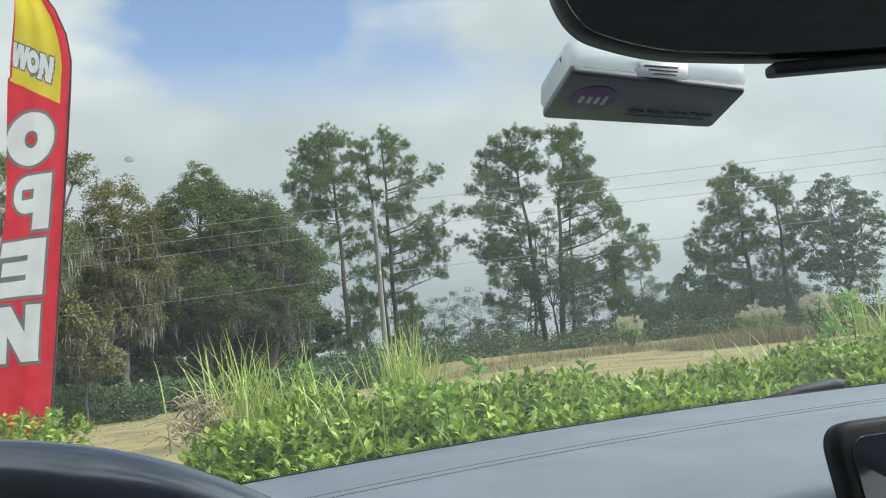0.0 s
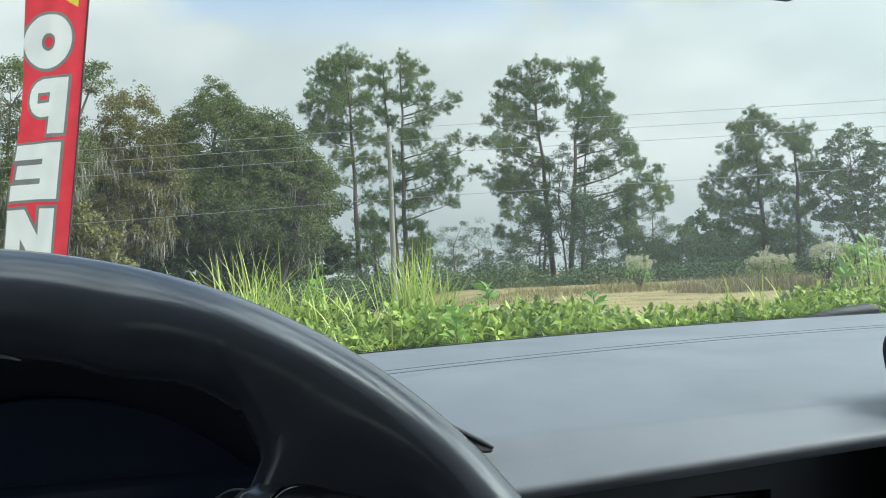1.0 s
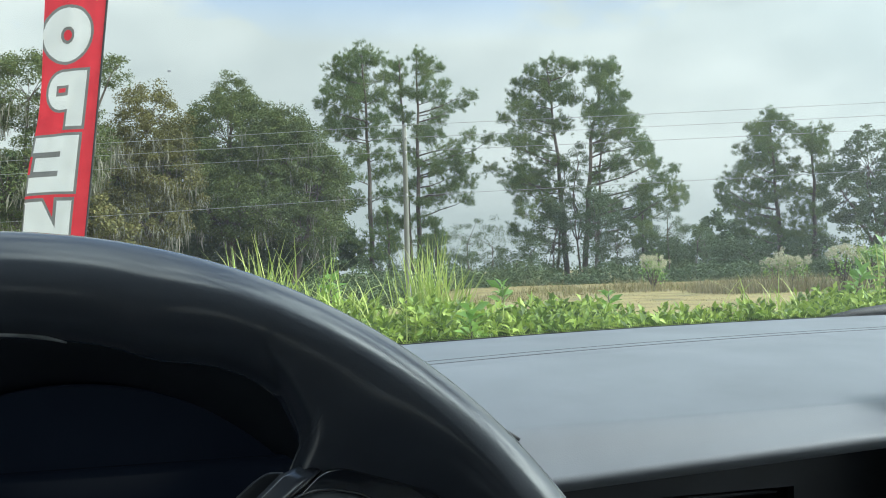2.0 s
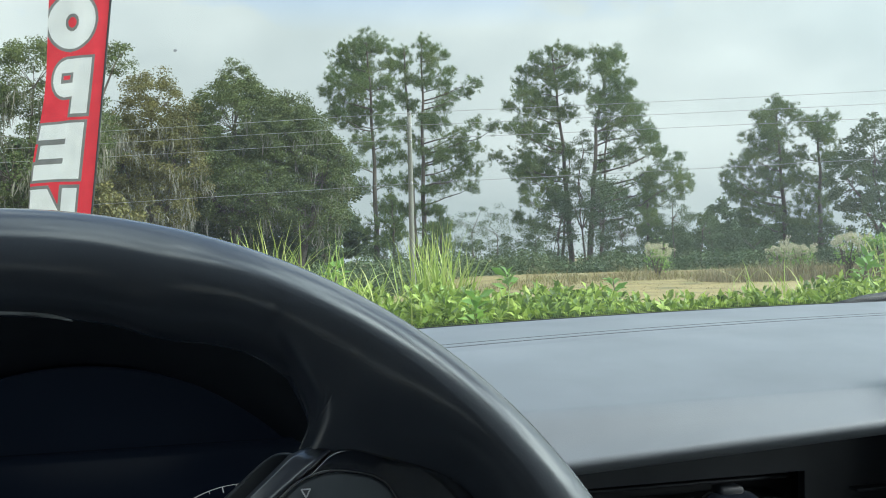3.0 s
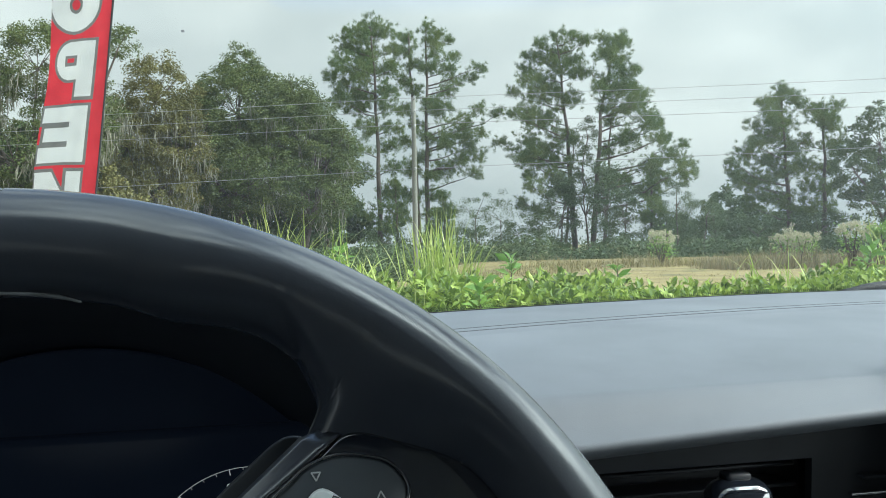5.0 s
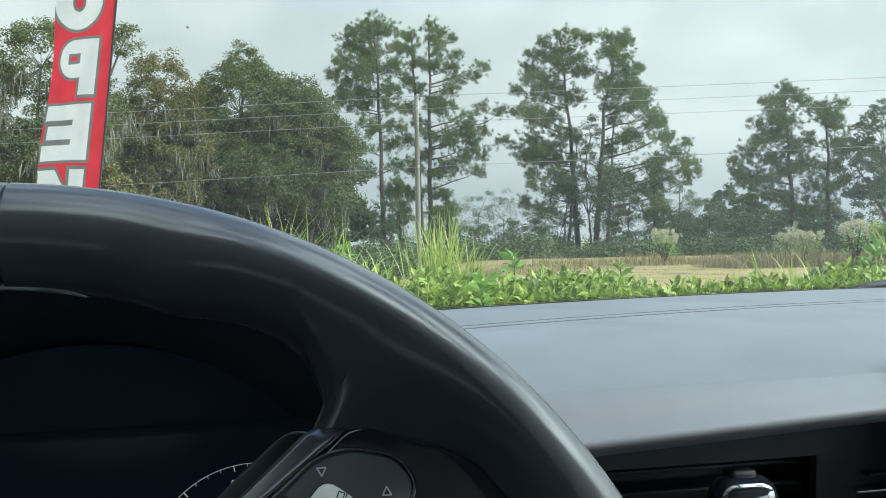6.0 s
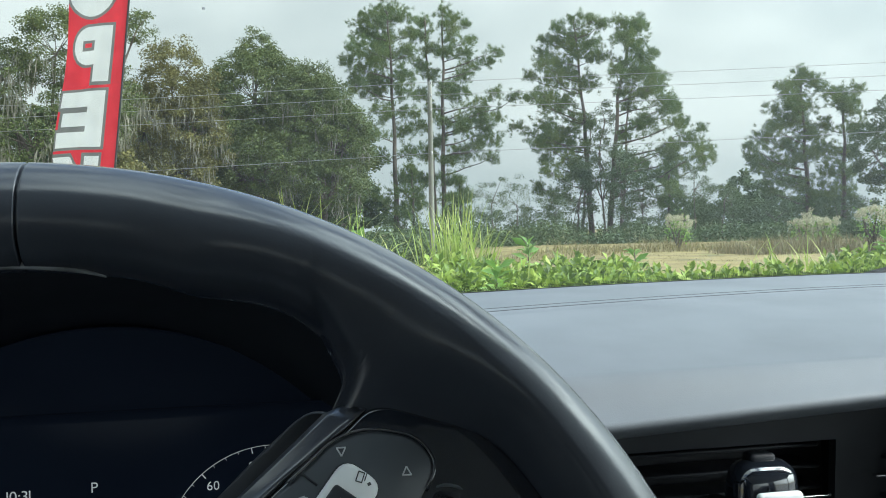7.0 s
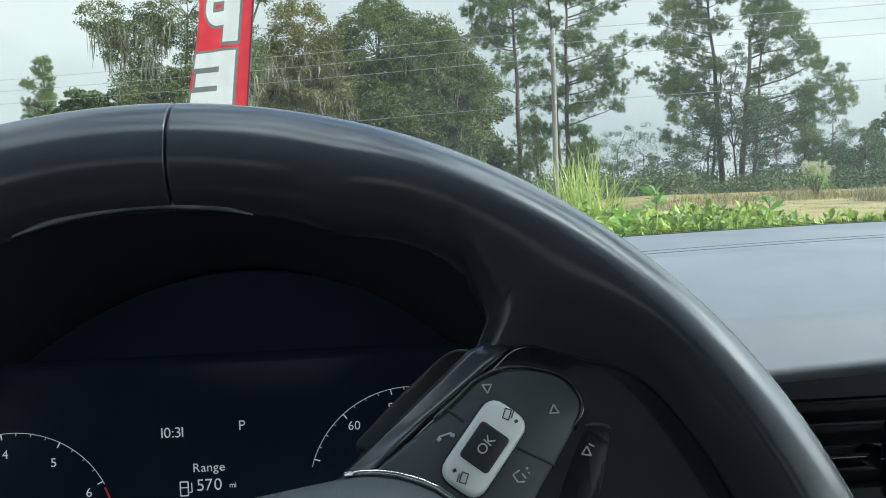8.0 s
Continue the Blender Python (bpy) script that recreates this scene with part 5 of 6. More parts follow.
def build_broadleaf(name, at, lobes, leaf, per, seed, material, label, category, trunks=1, moss=0, group="", moss_len=1.4, clump=0.62, trunk=0.3, tall=None):
    """A tree of leafy lobes (x, y, z, rx, ry, rz) round its limbs; moss: how many hanging strands."""
    rnd = random.Random(seed)
    rng = np.random.default_rng(seed)
    base = ground_h(at[0], at[1]) - 0.05
    at = (at[0], at[1], base)
    lobes = [(x, y, z - base, rx, ry, rz) for x, y, z, rx, ry, rz in lobes]
    t = thing(name, at, label, category, group)
    bm = bmesh.new()
    heart = Vector((sum(l[0] for l in lobes) / len(lobes), sum(l[1] for l in lobes) / len(lobes), max(0.8, min(l[2] - l[5] * 0.3 for l in lobes) * 0.75)))
    for k in range(trunks):
        foot = Vector(((k - (trunks - 1) / 2) * 0.8, rnd.uniform(-0.3, 0.3), 0))
        top = heart + Vector((foot.x * 0.8, 0, 0))
        tube(bm, [foot, foot.lerp(top, 0.5) + Vector((rnd.gauss(0, 0.15), 0, 0)), top], [trunk, trunk * 0.8, trunk * 0.65], 9)
    part("trunk", bm, BARK, t, "dark trunk")
    bl = bmesh.new()
    pts, hang = [], []
    for (x, y, z, rx, ry, rz) in lobes:
        limb(bl, heart, (x, y, z - rz * 0.2), trunk * 0.5, 0.05, 0.2, rnd)
        m = max(8, int(per * rx * rz))
        for _ in range(m):
            d = Vector((rnd.gauss(0, 1), rnd.gauss(0, 1), rnd.gauss(0, 1))).normalized()
            q = rnd.uniform(0.35, 1.0) ** 0.45
            wob = 1.0 + 0.28 * noise.noise((d.x * 2 + seed, d.y * 2, d.z * 2 + x))
            c = Vector((x + d.x * rx * q * wob, y + d.y * ry * q * wob, max(0.35, z + d.z * rz * q * wob)))
            pts.append((c, clump * rnd.uniform(0.6, 1.25)))
            hang.append(c)
            if rnd.random() < 0.12:
                tube(bl, [Vector((x, y, z - rz * 0.2)), c], [0.035, 0.012], 4, False)
    part("limbs", bl, BARK, t, "dark limbs")
    n_leaf = 92
    cs = np.repeat(np.array([p[0] for p in pts]), n_leaf, 0)
    rs = np.repeat(np.array([p[1] for p in pts]), n_leaf)[:, None]
    off = unit(rng.normal(0, 1, cs.shape)) * rs * (rng.uniform(0, 1, (len(cs), 1)) ** 0.5) * np.array([1, 1, 0.62])
    v, f = chip_arrays(rng, cs + off, leaf)
    raw("crown", v, f, material, t)
    if moss:
        vs, fs = [], []
        low = sorted(hang, key=lambda p: p.z)[: int(len(hang) * 0.85)]
        for _ in range(moss):
            c = rnd.choice(low)
            ln = moss_len * rnd.uniform(0.35, 1.2)
            for _ in range(9):
                o = c + Vector((rnd.gauss(0, 0.22), rnd.gauss(0, 0.22), rnd.uniform(-0.3, 0.1)))
                a = rnd.uniform(0, 3.14)
                sx = Vector((math.cos(a), math.sin(a), 0)) * rnd.uniform(0.012, 0.045)
                e = o + Vector((rnd.gauss(0, 0.14), rnd.gauss(0, 0.14), -max(0.2, min(ln * rnd.uniform(0.3, 1.1), o.z - 0.3))))
                mid = o.lerp(e, 0.4) + Vector((rnd.gauss(0, 0.08), rnd.gauss(0, 0.08), 0))
                b = len(vs)
                vs += [o - sx * 0.5, o + sx * 0.5, mid + sx, mid - sx, e]
                fs += [[b, b + 1, b + 2], [b, b + 2, b + 3], [b + 3, b + 2, b + 4]]
        raw("moss", vs, fs, MOSS, t, "grey hanging moss")


def build_band(name, n, box, height, material, label, category, seed, width=0.03, bend=0.5):
    """A stand of dry stalks over a strip of ground."""
    rng = np.random.default_rng(seed)
    x0, x1, y0, y1, slope = box
    x = rng.uniform(x0, x1, n)
    y = rng.uniform(y0, y1, n) + slope * (x - x0)
    patch = np.array([0.72 + 0.5 * noise.noise((a * 0.35, b * 0.35, seed)) for a, b in zip(x, y)])
    root = np.stack([x, y, np.array([ground_h(a, b) - 0.02 for a, b in zip(x, y)])], 1)
    v, f = blade_arrays(rng, root, headings(rng, n), height * patch * rng.uniform(0.25, 1.15, n), np.full(n, width), rng.uniform(0.05, bend, n), 3)
    tagged(raw(name, v, f, material), label, category, kind="stuff")


def build_bloom_bush(at, r, h, seed, bloom=0.7):
    t = thing("flowering_bush", at, "pale cream flowering bush over brown weeds", "bush", "flowering bushes by the road")
    rnd, rng = random.Random(seed), np.random.default_rng(seed)
    bm = bmesh.new()
    tips = []
    for k in range(14):
        a = k * 2.4
        e = Vector((math.cos(a) * r * rnd.uniform(0.1, 0.9), math.sin(a) * r * rnd.uniform(0.1, 0.9), h * rnd.uniform(0.70, 0.97)))
        tube(bm, [(0, 0, 0), e * 0.5 + Vector((0, 0, 0.1)), e], [0.03, 0.02, 0.008], 5)
        tips.append(e)
    part("stems", bm, STEM, t)
    pts = np.repeat(np.array(tips), 22, 0)
    v, f = chip_arrays(rng, pts + rng.normal(0, 1, pts.shape) * np.array([r * 0.22, r * 0.22, h * 0.16]) - np.array([0, 0, h * 0.22]), 0.12)
    raw("leaves", v, f, WEEDLEAF, t)
    heads = np.repeat(np.array(tips), 5, 0)
    heads = heads + rng.normal(0, 1, heads.shape) * np.array([0.15, 0.15, 0.09])
    pts = np.repeat(heads, int(70 * bloom), 0)
    v, f = chip_arrays(rng, pts + unit(rng.normal(0, 1, pts.shape)) * rng.uniform(0.05, 0.11, (len(pts), 1)), 0.05)
    raw("blooms", v, f, BLOOM, t, "cream flower heads")


# ---- outside: feather flag ----
def flag_print(u, v):
    """Which cloth shows at u across from the pole (0 to 0.74) and v up from the lower hem (0 to 4.6): 0 red, 1 yellow, 2 white, 3 grey, 4 black."""
    if u < 0.016:
        return 4
    # the letters read from behind, so they are turned about
    def box(x0, x1, y0, y1):
        return max(x0 - u, u - x1, y0 - v, v - y1)
    def letter(k):
        top = 3.40 - 0.690 * k
        lo = top - 0.595
        a, b = (0.165, 0.70)
        if k == 0:
            du, dv = (u - 0.455) / 0.285, (v - (top - 0.285)) / 0.29
            outer = (math.hypot(du, dv) - 1) * 0.28
            du, dv = (u - 0.455) / 0.08, (v - (top - 0.285)) / 0.095
            return max(outer, -(math.hypot(du, dv) - 1) * 0.08)
        a += 0.012 * k
        b += 0.008 * k
        if k == 1:
            stem = box(a, a + 0.20, lo, top)
            bowl = max((math.hypot(max(0.0, u - (a + 0.28)) / 0.9, (v - (top - 0.20))) - 0.205), a - u)
            eye = max(abs(u - (a + 0.29)) - 0.075, abs(v - (top - 0.20)) - 0.055)
            return max(min(stem, bowl), -eye)
        if k == 2:
            return min(box(a, a + 0.20, lo, top), box(a, b, top - 0.165, top), box(a, b - 0.04, lo + 0.225, top - 0.225), box(a, b, lo, lo + 0.165))
        t = (v - lo) / 0.595
        mid = b - 0.085 - (b - a - 0.17) * t
        return min(box(a, a + 0.165, lo, top), box(b - 0.165, b, lo, top), max(abs(u - (a + b - mid)) - 0.105, lo - v, v - top))
    d = min(letter(k) for k in range(4))
    if d < 0:
        return 2
    if d < 0.032:
        return 3
    if v > 3.44 and u > 0.10:
        # yellow field that narrows with the flag's curved head
        if v > 3.44 + 0.55 * (u - 0.10) and u > 0.12 + 0.06 * max(0.0, v - 4.2) ** 2 and u < 0.71:
            uu, vv = (u - 0.42) * 0.95 + 0.10 * (v - 3.9), ((v - 3.93) - 0.50 * (u - 0.42)) * 0.90
            e = 9.0
            # N O W, turned about
            q = uu + 0.17
            e = min(e, max(min(abs(q) - 0.026, abs(q - 0.115) - 0.026, abs(q - 0.0575 - (vv) * 0.36) - 0.028), abs(vv) - 0.135, -q - 0.03, q - 0.145))
            r = math.hypot((uu - 0.045) / 0.068, vv / 0.125)
            e = min(e, max((r - 1) * 0.07, -(r - 0.36) * 0.07))
            q = abs(uu - 0.205)
            e = min(e, max(min(abs(q - 0.085 + (vv - 0.12) * -0.16) - 0.024, abs(q - 0.028 - (vv) * -0.10) - 0.024), abs(vv) - 0.135))
            return 2 if e < 0 else 3 if e < 0.016 else 1
    return 0


def build_flag():
    t = thing("feather_flag", (-1.41, 10.42, 0.0), "red feather flag with white letters seen from behind", "flag")
    # the pole leans and bows over at the head
    def pole(v):
        """v metres up the cloth's edge; z 0.72 at the hem."""
        s = min(v, 3.80)
        p = Vector((-0.005 + 0.112 * s - 0.002 * s * s, 0.0, 0.72 + s * 0.994))
        if v > 3.80:
            a = min((v - 3.80) / 1.40, 1.05)
            p += Vector((-1.40 * (1 - math.cos(a)) + 0.08 * math.sin(a), 0, 1.40 * math.sin(a)))
        return p
    nu, nv = 104, 700
    W, H = 0.74, 5.22
    vs, fs, ids = [], [], []
    for j in range(nv + 1):
        v = H * j / nv
        p = pole(v)
        head = max(0.0, v - 3.80)
        # cloth hangs straight to the free edge below the head, and is cut away by the curve at the top
        wid = W + 0.02 * math.sin(v * 1.7)
        for i in range(nu + 1):
            u = wid * i / nu
            if head > 0:
                free = -0.67 + 0.112 * min(v, 3.80) - 0.01 + 0.05 * head
                x = p.x + (min(free, p.x - 0.01) - p.x) * i / nu
                z = p.z + 0.033 * (i / nu) * max(0.0, 1 - head * 3)
            else:
                x = p.x - u * 0.90
                z = p.z + 0.11 * u * 0.4 - 0.03 * (u / W) ** 2
            wave = 0.050 * math.sin(v * 2.1 + u * 4.5) * (u / W) + 0.026 * math.sin(v * 5.2 - u * 7.0 + 1.0) * (u / W) + 0.012 * math.sin(u * 22 + v * 1.5) * (1 - 0.5 * u / W)
            vs.append((x + 0.012 * math.sin(v * 3.1) * u / W, wave + 0.44 * (u / W) - 0.10 * (u / W) ** 2, z))
    for j in range(nv):
        for i in range(nu):
            a = j * (nu + 1) + i
            fs.append([a, a + 1, a + nu + 2, a + nu + 1])
            ids.append(flag_print(W * (i + 0.5) / nu, H * (j + 0.5) / nv))
    raw("cloth", vs, fs, [RED, YELLOW, WHITE, GREYCLOTH, BLACKCLOTH], t, "red cloth with yellow head and white letters", True, ids)
    bm = bmesh.new()
    tube(bm, [pole(-0.72), pole(0.0), pole(1.2), pole(2.4), pole(3.6), pole(3.9), pole(4.2), pole(4.5), pole(4.8), pole(5.2)], [0.014, 0.013, 0.010, 0.009, 0.009, 0.009, 0.009, 0.008, 0.008, 0.007], 8)
    part("pole", bm, BLACKCLOTH, t, "black bowed pole")
    bm = bmesh.new()
    tube(bm, [(-0.09, 0, 0.0), (-0.085, 0, 0.25)], [0.03, 0.025], 10)
    part("ground_socket", bm, BLACK, t)


# ---- outside: pole and wires ----
def build_pole():
    foot = ground_h(8.17, 40.8) - 0.1
    t = thing("utility_pole", (8.17, 40.8, 0.0), "weathered grey wooden utility pole beside the road", "utility pole")
    bm = bmesh.new()
    tube(bm, [(0.0, 0, foot), (0.0, 0, 0), (-0.01, 0, 3), (0.0, 0, 6), (0.0, 0, 7.72)], [0.13, 0.125, 0.115, 0.10, 0.09], 12)
    part("shaft", bm, POLEWOOD, t)
    for z, side in ((7.6, -1), (7.05, -1), (6.4, -1), (4.55, -1)):
        bm = bmesh.new()
        tube(bm, [(0, -0.08, z), (0, -0.22, z), (0, -0.22, z + 0.1)], [0.03, 0.03, 0.045], 8)
        part("insulator", bm, WIRE, t, "grey insulator")
    for zl, zr in ((7.88, 7.71), (7.27, 7.18), (6.60, 6.60), (4.23, 4.94)):
        a, b = Vector((-10.6, 50.9, zl)), Vector((26.6, 33.6, zr))
        d = b - a
        pts = []
        for k in range(41):
            s = -1.6 + 4.0 * k / 40
            p = a + d * s
            sag = -0.35 * math.sin(math.pi * ((s - 0.505) % 1.05) / 1.05) + 0.28
            p.z += sag * 0.35
            pts.append(p)
        bm = bmesh.new()
        tube(bm, pts, 0.0095, 5)
        w = part("overhead_wire", bm, WIRE)
        tagged(w, "thin grey overhead wire strung past the pole", "wire", "overhead wires")


build_ground()
build_lot()
build_flag()
build_pole()
rnd = random.Random(11)
k = 0
LUSH = "rounded green hedge shrub with glossy oval leaves"
for row, (y, top) in enumerate(((2.75, 0.84), (3.35, 0.88), (3.95, 0.93), (4.55, 0.98))):
    x = 0.34 + (0.22 if row % 2 else 0.0)
    while x < 2.6 + 0.85 * row:
        k += 1
        high = top * rnd.uniform(0.96, 1.03) + (0.06 * (1 - smooth01(0.9, 1.7, x)) + 0.03 * smooth01(2.6, 3.2, x)) * (row >= 2)
        build_shrub((x, y + rnd.uniform(-0.1, 0.1), 0), 0.42, 0.42, high, 5200, 100 + k, LUSH, 0.049)
        x += rnd.uniform(0.50, 0.60)
build_shrub((-1.49, 9.34, 0), 0.55, 0.45, 0.93, 1600, 60, "small green bush at the foot of the flag", 0.075)
for at, n, ln, sp, sd, bend in (((0.22, 4.6, 0.85), 90, 0.62, 0.12, 1, 0.7), ((0.45, 4.5, 0.82), 80, 0.60, 0.14, 2, 0.9), ((1.03, 4.6, 0.82), 120, 0.60, 0.06, 3, 0.32), ((1.13, 4.65, 0.82), 60, 0.48, 0.05, 4, 0.5),
                                ((0.72, 4.3, 0.80), 40, 0.50, 0.18, 5, 1.0), ((2.90, 4.6, 0.84), 26, 0.38, 0.09, 6, 0.8), ((3.85, 4.6, 0.82), 90, 0.62, 0.14, 7, 0.45), ((4.25, 4.7, 0.82), 80, 0.64, 0.16, 8, 0.45),
                                ((0.60, 3.7, 0.72), 26, 0.42, 0.16, 9, 1.0), ((0.80, 3.2, 0.66), 18, 0.38, 0.12, 10, 1.0), ((0.62, 4.5, 0.84), 60, 0.40, 0.16, 11, 1.0), ((0.34, 4.1, 0.80), 45, 0.36, 0.14, 12, 1.0), ((0.95, 4.2, 0.80), 36, 0.34, 0.16, 13, 1.0)):
    build_tuft(at, n, ln, sp, sd, bend)
for at, h, sd, leaf in (((0.52, 4.55, 0.82), 0.36, 1, 0.085), ((1.38, 4.55, 0.78), 0.34, 2, 0.088), ((3.35, 4.6, 0.80), 0.34, 3, 0.092), ((1.98, 4.55, 0.80), 0.27, 4, 0.07), ((3.72, 4.7, 0.80), 0.50, 5, 0.085), ((0.95, 3.6, 0.70), 0.34, 6, 0.085)):
    build_weed(at, h, sd, leaf)
build_twigs((0.05, 4.50, 1.02), 3)
build_shrub((0.12, 4.45, 0), 0.20, 0.30, 0.99, 1100, 61, "dense dark green end of the hedge under dead twigs", 0.040)

# dry strips beyond the mown field
build_band("dry_grass", 12000, (9, 52, 40, 50, -0.10), 0.80, DRYGRASS, "tall dry tawny grass along the far side of the field", "grass", 5, 0.03, 0.95)
build_band("brown_weeds", 6500, (19, 36, 32.5, 36.5, -0.10), 1.05, BROWNWEED, "brown dead weeds below the flowering bushes", "weeds", 6, 0.03)
build_band("low_grass", 22000, (-14, 34, 12, 46, -0.04), 0.10, DRYGRASS, "short straw-coloured grass over the field", "grass", 7, 0.03, 0.9)
for at, r, h, sd in (((22.4, 34.8, 0), 0.65, 1.55, 1), ((23.1, 34.6, 0), 0.55, 1.45, 2), ((24.5, 33.4, 0), 0.65, 1.85, 3), ((25.6, 33.2, 0), 0.7, 1.7, 4), ((20.1, 41.4, 0), 0.6, 1.7, 5)):
    build_bloom_bush(at, r, h, sd)

build_broadleaf("yellow_shrub", (25.2, 32.6, 0), [(0, 0, 1.65, 0.40, 0.4, 0.35), (0.2, 0, 1.1, 0.4, 0.4, 0.4)], 0.10, 60, 7, WEEDLEAF, "small yellow-green shrub beside the flowering bushes", "shrub", trunk=0.02, clump=0.22)

# pines in three groups
build_pine((11.9, 73.4, 0), [(0.0, 0.0), (-0.06, 7.09), (-0.19, 12.85), (-0.46, 18.38)],
           [(-0.6, 18.5, 0.98), (-1.6, 17.6, 1.07), (0.4, 18.0, 0.99), (-2.7, 16.9, 0.75), (1.4, 16.8, 0.63), (-0.9, 16.4, 1.61), (-3.0, 15.6, 0.7), (-2.3, 14.7, 1.33), (-3.7, 14.4, 0.53),
            (-0.2, 15.1, 1.26), (1.2, 15.1, 0.68), (-1.9, 13.4, 1.51), (0.5, 13.3, 0.99), (-3.1, 12.5, 0.79), (-1.5, 12.3, 0.98), (0.9, 12.1, 0.81), (-0.9, 10.4, 0.89), (-1.9, 8.9, 0.89),
            (1.1, 10.5, 0.72), (0.9, 9.1, 0.81), (-1.1, 7.1, 0.71), (0.5, 5.4, 0.67), (1.2, 7.4, 0.72), (-1.2, 3.5, 1.16), (0.0, 2.2, 0.63)], 21)
build_pine((15.8, 73.9, 0), [(0.0, 0.0), (-0.0, 7.56), (0.11, 13.88), (0.13, 18.62)],
           [(0.1, 18.6, 0.51), (0.5, 17.6, 0.6), (1.2, 18.2, 0.37), (2.1, 17.9, 0.42), (0.9, 16.6, 0.7), (2.4, 16.4, 0.47), (0.2, 15.3, 0.65), (1.8, 15.3, 0.61), (2.7, 14.7, 0.52),
            (4.3, 15.4, 0.52), (3.7, 14.5, 0.61), (2.1, 13.6, 0.61), (1.4, 12.3, 1.16), (0.1, 12.4, 0.74), (2.5, 10.9, 0.8), (4.3, 12.0, 0.57), (5.4, 11.5, 0.52), (3.2, 10.1, 1.04),
            (4.9, 10.4, 0.47), (1.5, 9.5, 1.03), (3.7, 9.3, 0.71), (0.1, 9.8, 0.83), (4.4, 8.5, 0.66), (2.8, 8.2, 0.75), (-0.3, 8.3, 0.64), (1.9, 7.4, 1.03), (3.9, 7.0, 0.57),
            (0.2, 6.7, 0.55), (0.3, 5.2, 0.65), (0.5, 3.7, 0.83), (1.9, 3.9, 0.37)], 22)
build_pine((15.5, 75.8, 0), [(0.0, 0.0), (-0.2, 7.26), (-0.43, 13.26), (-0.63, 18.57)],
           [(-0.6, 18.3, 0.71), (-0.9, 17.1, 0.85), (-0.2, 15.9, 0.75), (-1.2, 14.6, 0.66), (-0.4, 13.7, 0.66), (-1.3, 12.1, 0.7), (-0.2, 11.0, 0.66), (-1.2, 9.6, 0.66), (-0.6, 7.4, 0.94),
            (-1.5, 5.7, 0.65), (-0.6, 5.3, 0.94), (-1.5, 3.6, 0.56)], 23)
build_pine((26.5, 69.4, 0), [(0.0, 0.0), (-0.2, 4.48), (-0.49, 9.31), (-1.21, 16.98)],
           [(-1.2, 17.1, 0.56), (-2.6, 16.5, 0.55), (-1.9, 15.6, 0.97), (-3.3, 15.7, 0.41), (-0.7, 16.2, 0.7), (0.2, 17.1, 0.56), (0.9, 16.6, 0.52), (0.5, 15.6, 0.7), (-3.1, 14.5, 0.78),
            (-1.3, 14.6, 0.97), (-4.1, 13.6, 0.64), (-2.0, 13.4, 1.2), (-4.5, 12.9, 0.5), (-0.2, 14.1, 0.61), (-3.0, 12.5, 0.92), (-0.6, 12.3, 1.02), (-4.0, 11.2, 0.86), (-5.2, 10.9, 0.5),
            (-2.1, 11.0, 0.92), (-3.6, 10.3, 0.91), (-5.5, 9.1, 0.5), (-4.3, 8.4, 1.14), (-2.4, 8.8, 1.2), (-0.8, 9.4, 0.84), (-3.2, 7.7, 0.91), (-4.8, 7.5, 0.5), (-1.8, 7.8, 1.01),
            (-2.1, 6.4, 0.78), (-3.6, 6.4, 0.55), (-1.4, 5.5, 0.92), (-3.9, 5.4, 0.68), (-3.8, 4.3, 0.73), (-2.8, 3.6, 0.73)], 26)
build_pine((27.0, 67.2, 0), [(0.0, 0.0), (0.47, 5.64), (0.9, 10.99), (2.07, 16.6)],
           [(2.2, 16.5, 0.69), (1.0, 16.4, 0.55), (2.9, 16.6, 0.37), (1.5, 15.6, 1.01), (0.5, 15.0, 0.78), (-0.2, 14.3, 0.55), (3.1, 15.1, 0.7), (3.6, 14.2, 0.42), (2.4, 14.1, 0.93),
            (1.2, 13.4, 0.64), (1.9, 12.8, 0.92), (3.3, 12.9, 0.84), (-0.2, 12.6, 0.55), (4.4, 12.4, 0.61), (4.1, 11.8, 0.75), (1.4, 11.4, 0.74), (2.9, 11.4, 1.02), (4.9, 11.0, 0.75),
            (4.4, 10.1, 0.94), (5.5, 10.1, 0.52), (1.9, 10.4, 0.55), (6.1, 9.2, 0.57), (3.1, 9.2, 0.84), (2.1, 8.8, 0.55), (4.5, 8.8, 0.66), (6.4, 7.7, 0.95), (7.4, 8.6, 0.38),
            (5.1, 7.2, 0.71), (7.8, 7.3, 0.53), (6.9, 6.6, 0.71), (8.5, 6.1, 0.58), (1.7, 6.0, 0.83), (3.3, 5.8, 0.7), (5.5, 5.9, 0.75)], 27)
build_pine((44.3, 68.1, 0), [(0.0, 0.0), (-0.07, 4.18), (-0.34, 8.74), (-0.6, 13.07)],
           [(-0.6, 13.2, 0.51), (-1.3, 12.5, 0.76), (0.1, 12.7, 0.61), (-2.6, 11.7, 0.71), (-0.8, 11.5, 1.17), (-3.4, 10.3, 0.55), (-2.0, 10.5, 1.01), (0.1, 10.6, 0.92), (-3.7, 8.9, 0.6),
            (-2.3, 9.2, 0.86), (-1.0, 9.4, 0.92), (-5.3, 7.3, 0.5), (-4.9, 6.4, 0.65), (-3.5, 8.0, 0.85), (-1.9, 7.8, 1.06), (-0.0, 8.3, 1.08), (-3.7, 6.2, 1.0), (-1.9, 6.2, 1.11),
            (-4.3, 5.7, 0.5), (-0.3, 6.5, 1.07), (-2.5, 4.8, 1.11), (-0.6, 4.4, 1.07), (-2.8, 3.9, 0.6), (0.3, 3.2, 1.13)], 30)
